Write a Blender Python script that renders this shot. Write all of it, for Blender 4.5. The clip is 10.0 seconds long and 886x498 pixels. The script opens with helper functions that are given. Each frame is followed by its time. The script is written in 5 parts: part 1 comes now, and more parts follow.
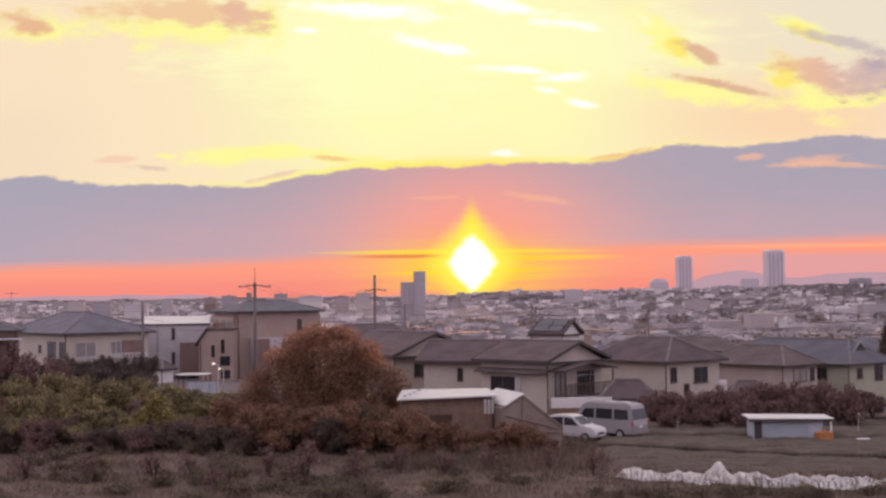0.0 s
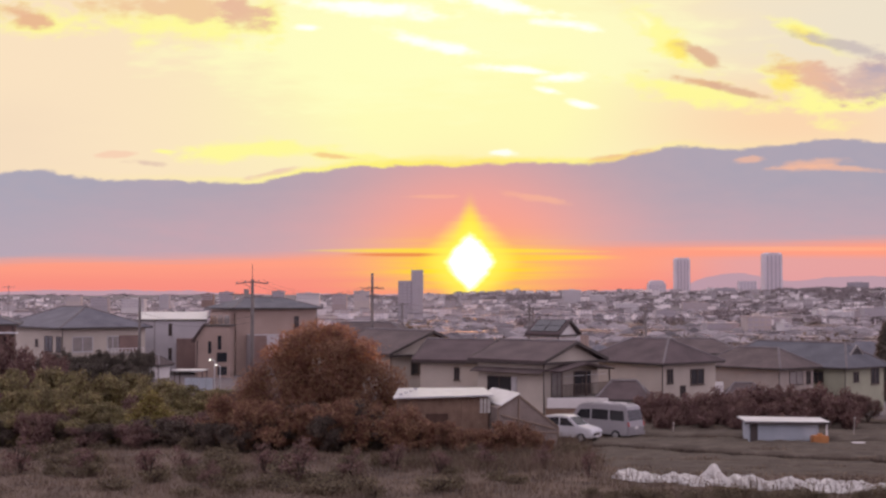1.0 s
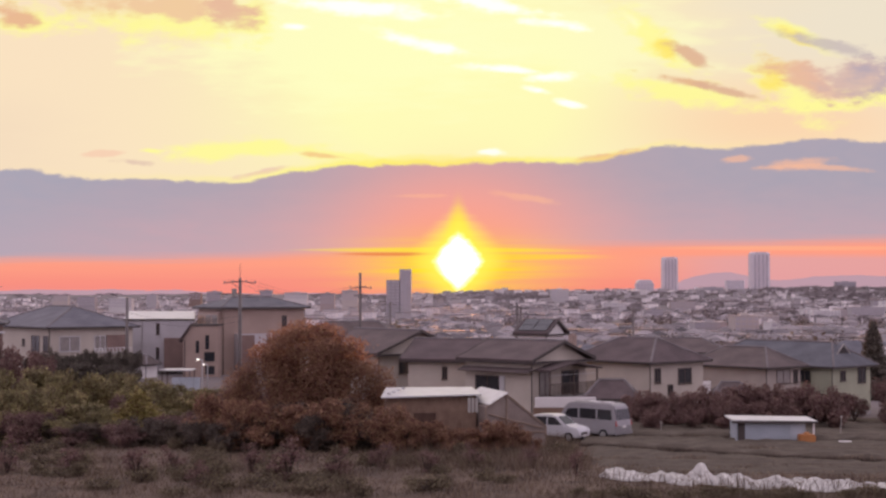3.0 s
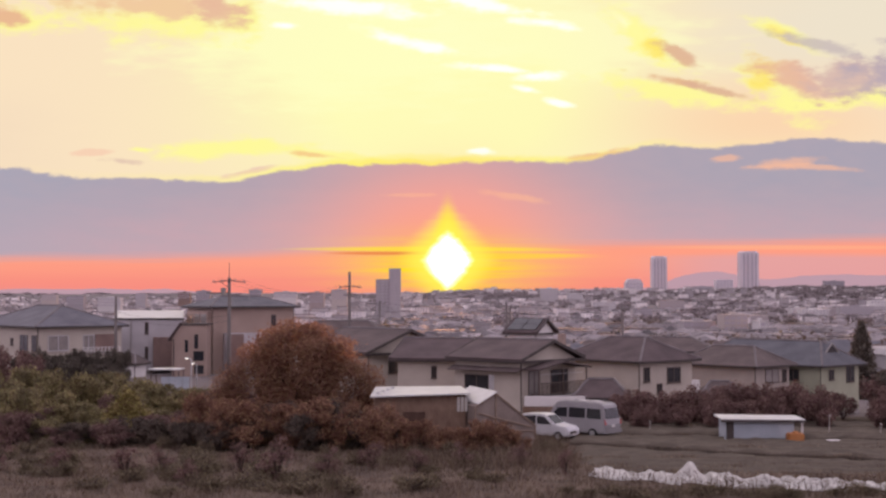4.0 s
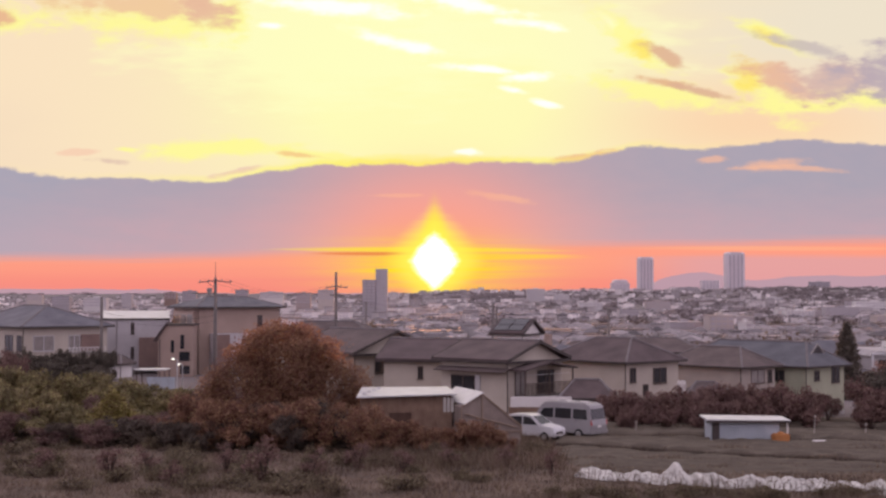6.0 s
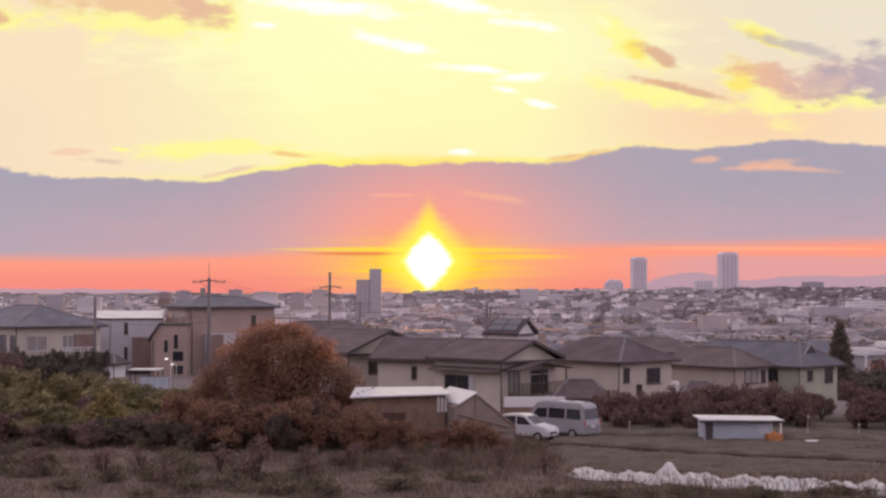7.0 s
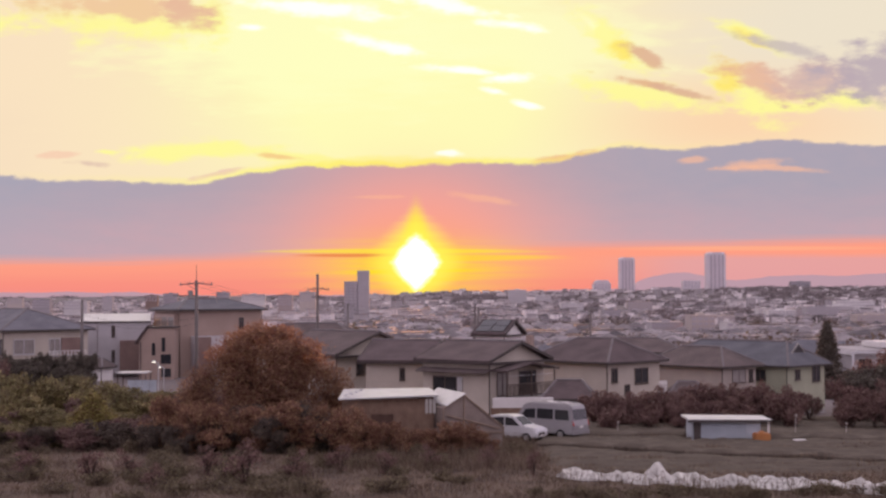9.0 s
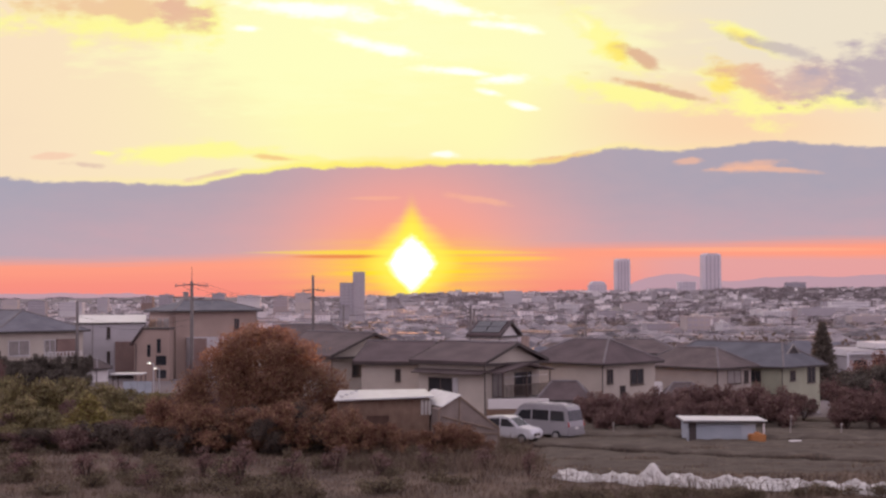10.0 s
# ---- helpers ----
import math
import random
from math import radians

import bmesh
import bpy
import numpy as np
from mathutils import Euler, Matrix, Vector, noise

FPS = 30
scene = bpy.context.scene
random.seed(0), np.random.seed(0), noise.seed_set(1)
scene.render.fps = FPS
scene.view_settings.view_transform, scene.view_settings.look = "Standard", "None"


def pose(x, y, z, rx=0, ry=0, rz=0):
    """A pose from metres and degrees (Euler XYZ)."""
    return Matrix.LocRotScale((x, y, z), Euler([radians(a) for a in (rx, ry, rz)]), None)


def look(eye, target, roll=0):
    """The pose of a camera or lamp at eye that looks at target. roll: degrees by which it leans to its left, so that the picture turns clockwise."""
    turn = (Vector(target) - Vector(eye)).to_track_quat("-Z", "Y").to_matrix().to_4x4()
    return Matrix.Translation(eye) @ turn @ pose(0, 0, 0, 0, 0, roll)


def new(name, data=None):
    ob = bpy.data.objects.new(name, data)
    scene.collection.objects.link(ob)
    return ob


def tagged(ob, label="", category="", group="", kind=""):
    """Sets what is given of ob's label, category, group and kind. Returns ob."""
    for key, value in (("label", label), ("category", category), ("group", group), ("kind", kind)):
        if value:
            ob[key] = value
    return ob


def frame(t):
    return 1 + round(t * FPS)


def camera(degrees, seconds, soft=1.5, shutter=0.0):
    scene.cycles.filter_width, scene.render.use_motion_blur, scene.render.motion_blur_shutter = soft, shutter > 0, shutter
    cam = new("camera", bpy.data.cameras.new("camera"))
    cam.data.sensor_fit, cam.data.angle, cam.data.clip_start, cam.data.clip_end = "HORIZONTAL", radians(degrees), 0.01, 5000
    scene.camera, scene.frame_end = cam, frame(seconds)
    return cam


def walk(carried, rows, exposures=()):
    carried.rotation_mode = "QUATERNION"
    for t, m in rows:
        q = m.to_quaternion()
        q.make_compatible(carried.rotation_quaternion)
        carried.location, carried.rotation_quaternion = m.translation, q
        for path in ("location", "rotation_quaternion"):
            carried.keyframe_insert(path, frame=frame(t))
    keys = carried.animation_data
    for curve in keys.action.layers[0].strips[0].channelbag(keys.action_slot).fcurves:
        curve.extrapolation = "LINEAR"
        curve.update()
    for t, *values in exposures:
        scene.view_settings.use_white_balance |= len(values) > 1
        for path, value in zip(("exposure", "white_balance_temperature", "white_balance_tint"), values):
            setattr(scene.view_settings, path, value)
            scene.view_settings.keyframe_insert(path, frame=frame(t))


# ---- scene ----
# camera: stands on a hillside terrace, pans slowly to the right
EYE = 8.9
cam = camera(36.18, 10.0, soft=2.5)
ROWS = [  # seconds, slide, pitch, roll, yaw
    (0.0, 0.000, 1.981, 0.686, 0.103),
    (0.5, 0.004, 1.942, 0.257, 0.082),
    (1.0, 0.008, 1.934, 0.000, 0.000),
    (1.5, 0.012, 1.913, -0.023, -0.124),
    (2.0, 0.016, 1.913, 0.013, -0.212),
    (2.5, 0.020, 1.911, 0.000, -0.319),
    (4.0, 0.032, 1.871, 0.024, -0.945),
    (4.5, 0.036, 1.848, -0.051, -1.119),
    (5.0, 0.040, 1.862, 0.017, -1.267),
    (5.5, 0.044, 1.891, 0.003, -1.388),
    (7.0, 0.056, 1.893, -0.060, -1.765),
    (7.5, 0.060, 1.901, 0.002, -1.896),
    (8.0, 0.064, 1.910, 0.138, -2.008),
    (8.5, 0.068, 1.891, 0.252, -2.140),
    (9.0, 0.072, 1.947, 0.240, -2.271),
    (9.5, 0.076, 1.998, 0.210, -2.364),
    (10.0, 0.080, 1.996, 0.256, -2.457),
]
walk(cam, [(t, pose(x, 0, EYE, 90 + pitch, roll, yaw)) for t, x, pitch, roll, yaw in ROWS])

# ---- world: a sunset sky, the sun in the gap under a long cloud bank ----
SUN_AZ, SUN_EL = 1.15, 1.36   # degrees, east of straight ahead and above the horizon
world = bpy.data.worlds.new("sunset_sky")
scene.world = world
world.use_nodes = True
WT = world.node_tree
WT.nodes.clear()


class Num:
    """A number in the sky's node tree, with arithmetic."""

    def __init__(self, s):
        self.s = s

    def op(self, kind, *others):
        n = WT.nodes.new("ShaderNodeMath")
        n.operation = kind
        for i, o in enumerate((self, *others)):
            if isinstance(o, Num):
                WT.links.new(o.s, n.inputs[i])
            else:
                n.inputs[i].default_value = o
        return Num(n.outputs[0])

    def __add__(self, o):
        return self.op("ADD", o)

    def __sub__(self, o):
        return self.op("SUBTRACT", o)

    def __mul__(self, o):
        return self.op("MULTIPLY", o)

    def __truediv__(self, o):
        return self.op("DIVIDE", o)

    def sq(self):
        return self * self

    def clip(self):
        return self.op("MAXIMUM", 0.0).op("MINIMUM", 1.0)


def step(x, lo, hi):
    n = WT.nodes.new("ShaderNodeMapRange")
    n.interpolation_type = "SMOOTHSTEP"
    WT.links.new(x.s, n.inputs["Value"])
    flip = lo > hi
    n.inputs["From Min"].default_value, n.inputs["From Max"].default_value = (hi, lo) if flip else (lo, hi)
    n.inputs["To Min"].default_value, n.inputs["To Max"].default_value = (1, 0) if flip else (0, 1)
    return Num(n.outputs[0])


tex_co = WT.nodes.new("ShaderNodeTexCoord")
split = WT.nodes.new("ShaderNodeSeparateXYZ")
WT.links.new(tex_co.outputs["Generated"], split.inputs[0])
dx, dy, dz = (Num(split.outputs[i]) for i in range(3))
ahead = dy.op("MAXIMUM", 0.1)
a, b = dx / ahead * 57.3, dz / ahead * 57.3   # about degrees right of straight ahead, and above the horizon


def grain(sx, sy, detail=5.0, seed=0.0, rough=0.55):
    co = WT.nodes.new("ShaderNodeCombineXYZ")
    WT.links.new((a * sx).s, co.inputs[0])
    WT.links.new((b * sy).s, co.inputs[1])
    co.inputs[2].default_value = seed
    n = WT.nodes.new("ShaderNodeTexNoise")
    n.inputs["Scale"].default_value, n.inputs["Detail"].default_value = 1.0, detail
    n.inputs["Roughness"].default_value = rough
    WT.links.new(co.outputs[0], n.inputs["Vector"])
    return Num(n.outputs[0]) - 0.5


def colour(fac, under, over):
    n = WT.nodes.new("ShaderNodeMix")
    n.data_type = "RGBA"
    WT.links.new(fac.clip().s, n.inputs["Factor"])
    for i, c in ((6, under), (7, over)):
        if isinstance(c, tuple):
            n.inputs[i].default_value = (*c, 1)
        else:
            WT.links.new(c, n.inputs[i])
    return n.outputs[2]


def blob(cx, cy, rx, ry, lean=0.0, warp=0.0, soft=0.5, nz=None):
    c, s = math.cos(radians(lean)), math.sin(radians(lean))
    p, q = a - cx, b - cy
    d = (((p * c + q * s) / rx).sq() + ((q * c - p * s) / ry).sq()).op("SQRT")
    if warp:
        d = d + nz * warp
    return step(d, 1.0 + soft / 2, 1.0 - soft / 2)


def glow(cx, cy, rx, ry):
    d = ((a - cx) / rx).sq() + ((b - cy) / ry).sq()
    return (d * -1.0).op("EXPONENT")


def curve(points):
    """A value along a, from (a, value) pairs."""
    n = WT.nodes.new("ShaderNodeFloatCurve")
    c = n.mapping.curves[0]
    lo, hi = -20.0, 24.0
    pts = [((p - lo) / (hi - lo), v / 10.0) for p, v in points]
    c.points[0].location, c.points[1].location = (0, pts[0][1]), (1, pts[-1][1])
    for p in pts:
        c.points.new(*p)
    n.mapping.update()
    WT.links.new(((a - lo) * (1 / (hi - lo))).s, n.inputs["Value"])
    return Num(n.outputs[0]) * 10.0


puff = grain(0.9, 1.8, 6, 1.0)
fluff = grain(2.2, 4.0, 5, 7.0)
wisp = grain(0.35, 1.6, 6, 3.0)
thread = grain(0.12, 4.5, 4, 5.0)
ragged = puff * 1.25 + wisp * 0.8 + fluff * 0.25

# high thin cloud, brightest over the sun
sky = colour(glow(0.859, 8.881, 8.5, 6.5) * 1.35, (0.956, 0.761, 0.539), (1.000, 0.973, 0.491))
sky = colour(step(a + wisp * 4.0, 7.067, 18.049) * step(b, 6.494, 11.03) * 0.85, sky, (0.839, 0.761, 0.617))
sky = colour(glow(14.707, 7.33, 6.0, 1.7) * 0.8, sky, (0.973, 0.658, 0.413))
sky = colour(step(a + wisp * 3.0, -12.749, -19.673) * step(b, 9.359, 6.971) * 0.5, sky, (0.871, 0.687, 0.515))
sky = colour(blob(-3.915, 10.791, 6.5, 2.6, -4, 2.2, 0.9, wisp) * 0.8, sky, (1.000, 1.000, 0.552))
sky = colour(blob(5.396, 11.03, 6.0, 1.6, -6, 2.4, 0.9, wisp) * 0.6, sky, (1.000, 0.991, 0.578))
# sunlit streaks
for x, y, r, h, lean in ((-0.454, 10.648, 1.55, 0.22, -13), (3.128, 9.55, 1.3, 0.14, -6), (5.038, 9.24, 0.8, 0.16, 4),
                         (4.56, 8.643, 0.45, 0.13, -12), (5.873, 8.094, 0.5, 0.14, -14), (-3.199, 12.176, 2.4, 0.3, -5),
                         (2.531, 12.319, 1.8, 0.26, -10), (2.531, 6.016, 0.45, 0.11, 0), (9.096, 11.221, 0.9, 0.2, -38), (-5.825, 11.364, 0.5, 0.12, 0), (5.157, 11.508, 1.2, 0.16, -8)):
    sky = colour(blob(x, y, r, h, lean, 2.0, 1.4, ragged), sky, (1.15, 1.12, 0.98))
# lit fringes, then the grey bodies of the small clouds
for x, y, r, h, lean in ((-17.285, 11.627, 1.6, 0.55, -6), (-11.078, 11.699, 3.2, 0.85, -4), (-7.855, 11.746, 0.9, 0.8, 30), (9.5, 10.85, 1.75, 0.5, -38),
                         (11.006, 8.523, 2.6, 0.45, -9), (15.662, 11.03, 1.5, 0.3, -24), (15.423, 8.643, 1.7, 0.75, -34),
                         (17.095, 8.046, 1.3, 0.25, -4), (-8.929, 6.112, 2.0, 0.36, 4), (-6.661, 6.16, 1.7, 0.26, 0),
                         (-3.915, 5.873, 1.5, 0.2, -4), (-1.05, 5.682, 3.0, 0.17, 0), (-11.794, 6.064, 0.5, 0.09, 0), (19.482, 8.404, 1.3, 0.4, -12), (18.049, 8.356, 0.9, 0.25, -20)):
    sky = colour(blob(x, y, r, h, lean, 1.9, 1.3, ragged) * 0.95, sky, (1.000, 0.947, 0.332))
for x, y, r, h, lean in ((15.662, 10.887, 0.75, 0.22, -26), (14.707, 9.24, 0.55, 0.7, -20), (10.0, 10.5, 0.5, 0.35, -50)):
    sky = colour(blob(x, y, r, h, lean, 1.9, 1.2, ragged) * 0.85, sky, (1.000, 0.791, 0.150))
for x, y, r, h, lean, tone in ((-17.763, 11.842, 1.0, 0.4, -8, (0.807, 0.445, 0.287)), (-11.317, 12.224, 3.2, 0.5, -2, (0.871, 0.565, 0.352)), (-8.571, 11.985, 1.0, 0.6, -22, (0.807, 0.491, 0.342)),
                               (10.95, 10.2, 0.85, 0.28, -28, (0.745, 0.445, 0.296)), (10.648, 9.072, 1.3, 0.17, -10, (0.776, 0.456, 0.262)), (12.558, 8.643, 1.3, 0.17, -13, (0.730, 0.445, 0.305)),
                               (17.095, 10.553, 1.8, 0.25, -14, (0.604, 0.515, 0.491)), (16.02, 9.072, 1.7, 0.55, -22, (0.807, 0.468, 0.342)), (18.288, 9.12, 1.9, 0.75, 8, (0.672, 0.468, 0.423)),
                               (21.869, 9.598, 3.0, 1.1, 4, (0.491, 0.402, 0.456)),
                               (-13.824, 5.945, 0.85, 0.12, 2, (0.930, 0.631, 0.456)), (-12.63, 5.587, 0.7, 0.12, -4, (0.776, 0.578, 0.456)), (-4.632, 5.873, 0.9, 0.1, -6, (0.922, 0.604, 0.262)),
                               (-7.258, 5.157, 0.9, 0.1, 12, (0.855, 0.604, 0.479)), (7.783, 5.873, 1.6, 0.15, 8, (0.855, 0.434, 0.305))):
    sky = colour(blob(x, y, r, h, lean, 1.9, 1.0, ragged) * 0.9, sky, tone)

# the long bank
rim = curve(((-20, 4.823), (-18.718, 5.205), (-17.524, 5.348), (-15.137, 4.99), (-11.555, 4.87), (-7.736, 4.823), (-6.542, 5.085), (-5.109, 5.3), (-3.438, 5.467),
             (1.098, 5.515), (3.486, 5.658), (6.351, 5.611), (8.738, 6.064), (10.409, 6.351), (12.081, 6.207), (14.707, 6.47), (16.617, 6.637), (19.005, 6.494), (24, 6.207)))
rim = rim + fluff * 0.14 + puff * 0.45
inside = step(rim - b, -0.04, 0.13)
sky = colour(step(rim - b, -0.32, -0.02) * glow(-0.096, 5.587, 8.5, 3.0) * 0.95, sky, (1.000, 0.90, 0.16))
bank = colour(step(b + wisp * 2.0, 5.3, 1.6), (0.407, 0.366, 0.445), (0.565, 0.381, 0.434))
bank = colour(step(a, -10.362, -18.718) * 0.5, bank, (0.392, 0.386, 0.479))
bank = colour(puff + 0.15, bank, (0.468, 0.386, 0.445))
bank = colour(glow(1.218, 1.958, 6.2, 3.6) * 0.95, bank, (0.947, 0.381, 0.314))
sky = colour(inside, sky, bank)
for x, y, r, h, lean in ((15.423, 5.491, 1.2, 0.2, 6), (16.856, 5.372, 1.3, 0.1, -4), (14.588, 5.372, 0.8, 0.1, 4), (12.988, 5.73, 0.5, 0.12, 5), (3.963, 4.106, 1.0, 0.14, -8), (-0.334, 4.154, 0.9, 0.07, 0)):
    sky = colour(blob(x, y, r, h, lean, 2.2, 1.2, ragged) * 0.65, sky, (0.939, 0.503, 0.332))

# the red gap under it, streaked
line = curve(((-20, 1.242), (-18.718, 1.409), (-11.555, 1.48), (-5.348, 1.647), (-2.006, 1.838), (2.769, 1.886), (7.544, 2.053), (18.718, 2.244), (24, 2.316)))
gap = step(line + thread * 0.5 - b, -0.35, 0.3)
red = colour(step(b + thread * 0.3, 1.433, 0.167), (1.000, 0.342, 0.231), (0.939, 0.270, 0.216))
red = colour(step(a, 8.022, 13.036) * step(b + thread * 0.5, 1.815, 1.433) * 0.75, red, (0.730, 0.371, 0.392))
red = colour(step(a, -9.168, -18.718) * step(b, 0.525, -0.072) * 0.3, red, (0.761, 0.305, 0.332))
sky = colour(gap, sky, red)
sky = colour(blob(15.901, 1.934, 6.0, 0.09, 0, 1.2, 0.9, thread) * 0.7, sky, (1.000, 0.445, 0.262))
# the sun and its aureole; lens flare painted into the sky as a glow
su, sv = 1.146, 1.385
sky = colour(glow(su, 2.316, 3.6, 2.7) * 0.7, sky, (1.000, 0.361, 0.279))
sky = colour(glow(su, sv, 2.9, 1.5) * 0.75, sky, (1.000, 0.352, 0.156))
sky = colour(glow(su, 1.146, 3.7, 1.0) * (thread * 2.4 + 1.0), sky, (1.000, 0.701, 0.027))
sky = colour(blob(su - 0.4, 1.862, 4.6, 0.1, 0, 1.6, 1.0, thread) * 0.8, sky, (1.000, 0.745, 0.045))
sky = colour(blob(su + 2.0, 1.576, 3.4, 0.12, 0, 1.6, 1.0, thread) * 0.7, sky, (1.000, 0.672, 0.040))
sky = colour(blob(-1.528, 1.695, 2.2, 0.07, 0, 1.2, 0.9, thread) * 0.8, sky, (0.807, 0.216, 0.061))
p, q = (a - su).op("ABSOLUTE"), b - sv
# upward lens flare, a yellow wedge put into the sky colour
flare = step(p - (q * -0.24 + 0.80), 0.22, -0.3) * step(q, 3.2, 1.2) * step(q, -0.2, 0.5)
sky = colour(flare * 0.9, sky, (1.000, 0.761, 0.025))
ring = ((p / 1.6).op("POWER", 1.15) + (q.op("ABSOLUTE") / 1.8).op("POWER", 1.25))
sky = colour(step(ring + thread * 0.5, 1.6, 0.5), sky, (1.1, 0.90, 0.10))
sky = colour(step(ring + fluff * 0.25, 0.72, 0.20), sky, (3.0, 2.9, 2.6))

# away from the sunset: a clear dusk sky behind broken lilac cloud
dusk = WT.nodes.new("ShaderNodeTexSky")
dusk.sky_type, dusk.sun_disc = "NISHITA", False
dusk.sun_elevation, dusk.sun_rotation = radians(SUN_EL), radians(SUN_AZ)
dim = WT.nodes.new("ShaderNodeMix")
dim.data_type, dim.blend_type = "RGBA", "MULTIPLY"
dim.inputs["Factor"].default_value = 1.0
dim.inputs[7].default_value = (0.12, 0.12, 0.12, 1)
WT.links.new(dusk.outputs[0], dim.inputs[6])
broken = WT.nodes.new("ShaderNodeTexNoise")
broken.inputs["Scale"].default_value, broken.inputs["Detail"].default_value = 3.0, 5.0
WT.links.new(tex_co.outputs["Generated"], broken.inputs["Vector"])
lilac = colour(step(dz, 0.0, 0.7), (1.06, 0.85, 1.10), (1.29, 1.10, 1.31))
dome = colour(step(Num(broken.outputs[0]), 0.25, 0.5) * 0.85, dim.outputs[2], lilac)
whole = colour(step(dy, 0.70, 0.90), dome, sky)
whole = colour(step(dz, -0.01, -0.06), whole, (0.10, 0.085, 0.085))
bg = WT.nodes.new("ShaderNodeBackground")
bg.inputs["Strength"].default_value = 1.0
WT.links.new(whole, bg.inputs["Color"])
out = WT.nodes.new("ShaderNodeOutputWorld")
WT.links.new(bg.outputs[0], out.inputs["Surface"])

# the sun itself, low and red, straight ahead
lamp = bpy.data.lights.new("sun", "SUN")
lamp.energy, lamp.angle, lamp.color = 5.0, radians(0.6), (1.0, 0.42, 0.18)
sun = new("sun", lamp)
sun_at = Vector((math.tan(radians(SUN_AZ)), 1.0, math.tan(radians(SUN_EL))))
sun.matrix_world = look(sun_at * 100, (0, 0, 0))

# ---- materials ----
def srf(name, c1, c2, scale=1.0, rough=0.8, bump=0.2, metal=0.0, fine=14.0, spread=0.0, island=False, spec=0.3, rows=0.0, leaf=0.0):
    """Two-scale noise colour with grain relief; spread: tone varied object by object (or island by island); rows: courses up the height."""
    m = bpy.data.materials.new(name)
    m.use_nodes = True
    t = m.node_tree
    bs = t.nodes["Principled BSDF"]
    co = t.nodes.new("ShaderNodeTexCoord")

    def nz(sc, det):
        n = t.nodes.new("ShaderNodeTexNoise")
        n.inputs["Scale"].default_value, n.inputs["Detail"].default_value = sc, det
        t.links.new(co.outputs["Object"], n.inputs["Vector"])
        return n.outputs[0]

    def math2(kind, x, y):
        n = t.nodes.new("ShaderNodeMath")
        n.operation = kind
        for i, v in enumerate((x, y)):
            if isinstance(v, float):
                n.inputs[i].default_value = v
            else:
                t.links.new(v, n.inputs[i])
        return n.outputs[0]

    big, small = nz(scale, 4.0), nz(scale * fine, 3.0)
    f = math2("ADD", math2("MULTIPLY", big, 0.65), math2("MULTIPLY", small, 0.35))
    r = t.nodes.new("ShaderNodeMapRange")
    r.inputs["From Min"].default_value, r.inputs["From Max"].default_value = 0.36, 0.64
    t.links.new(f, r.inputs["Value"])
    mx = t.nodes.new("ShaderNodeMix")
    mx.data_type = "RGBA"
    mx.inputs[6].default_value, mx.inputs[7].default_value = (*c1, 1), (*c2, 1)
    t.links.new(r.outputs[0], mx.inputs["Factor"])
    col = mx.outputs[2]
    if spread:
        if island:
            src = t.nodes.new("ShaderNodeNewGeometry").outputs["Random Per Island"]
        else:
            src = t.nodes.new("ShaderNodeObjectInfo").outputs["Random"]
        hs = t.nodes.new("ShaderNodeHueSaturation")
        t.links.new(math2("ADD", math2("MULTIPLY", src, 2.0 * spread), 1.0 - spread), hs.inputs["Value"])
        t.links.new(math2("ADD", math2("MULTIPLY", src, 0.05), 0.475), hs.inputs["Hue"])
        t.links.new(col, hs.inputs["Color"])
        col = hs.outputs[0]
    t.links.new(col, bs.inputs["Base Color"])
    h = small
    if rows:
        wv = t.nodes.new("ShaderNodeTexWave")
        wv.bands_direction, wv.wave_profile = "Z", "SAW"
        wv.inputs["Scale"].default_value, wv.inputs["Distortion"].default_value = rows, 0.3
        t.links.new(co.outputs["Object"], wv.inputs["Vector"])
        h = math2("ADD", wv.outputs[1], small)
    bp = t.nodes.new("ShaderNodeBump")
    bp.inputs["Strength"].default_value, bp.inputs["Distance"].default_value = bump, 0.05
    t.links.new(h, bp.inputs["Height"])
    t.links.new(bp.outputs[0], bs.inputs["Normal"])
    bs.inputs["Roughness"].default_value, bs.inputs["Metallic"].default_value = rough, metal
    bs.inputs["Specular IOR Level"].default_value = spec
    if leaf:
        tr = t.nodes.new("ShaderNodeBsdfTranslucent")
        t.links.new(col, tr.inputs["Color"])
        ms = t.nodes.new("ShaderNodeMixShader")
        ms.inputs[0].default_value = leaf
        t.links.new(bs.outputs[0], ms.inputs[1])
        t.links.new(tr.outputs[0], ms.inputs[2])
        t.links.new(ms.outputs[0], t.nodes["Material Output"].inputs["Surface"])
    return m


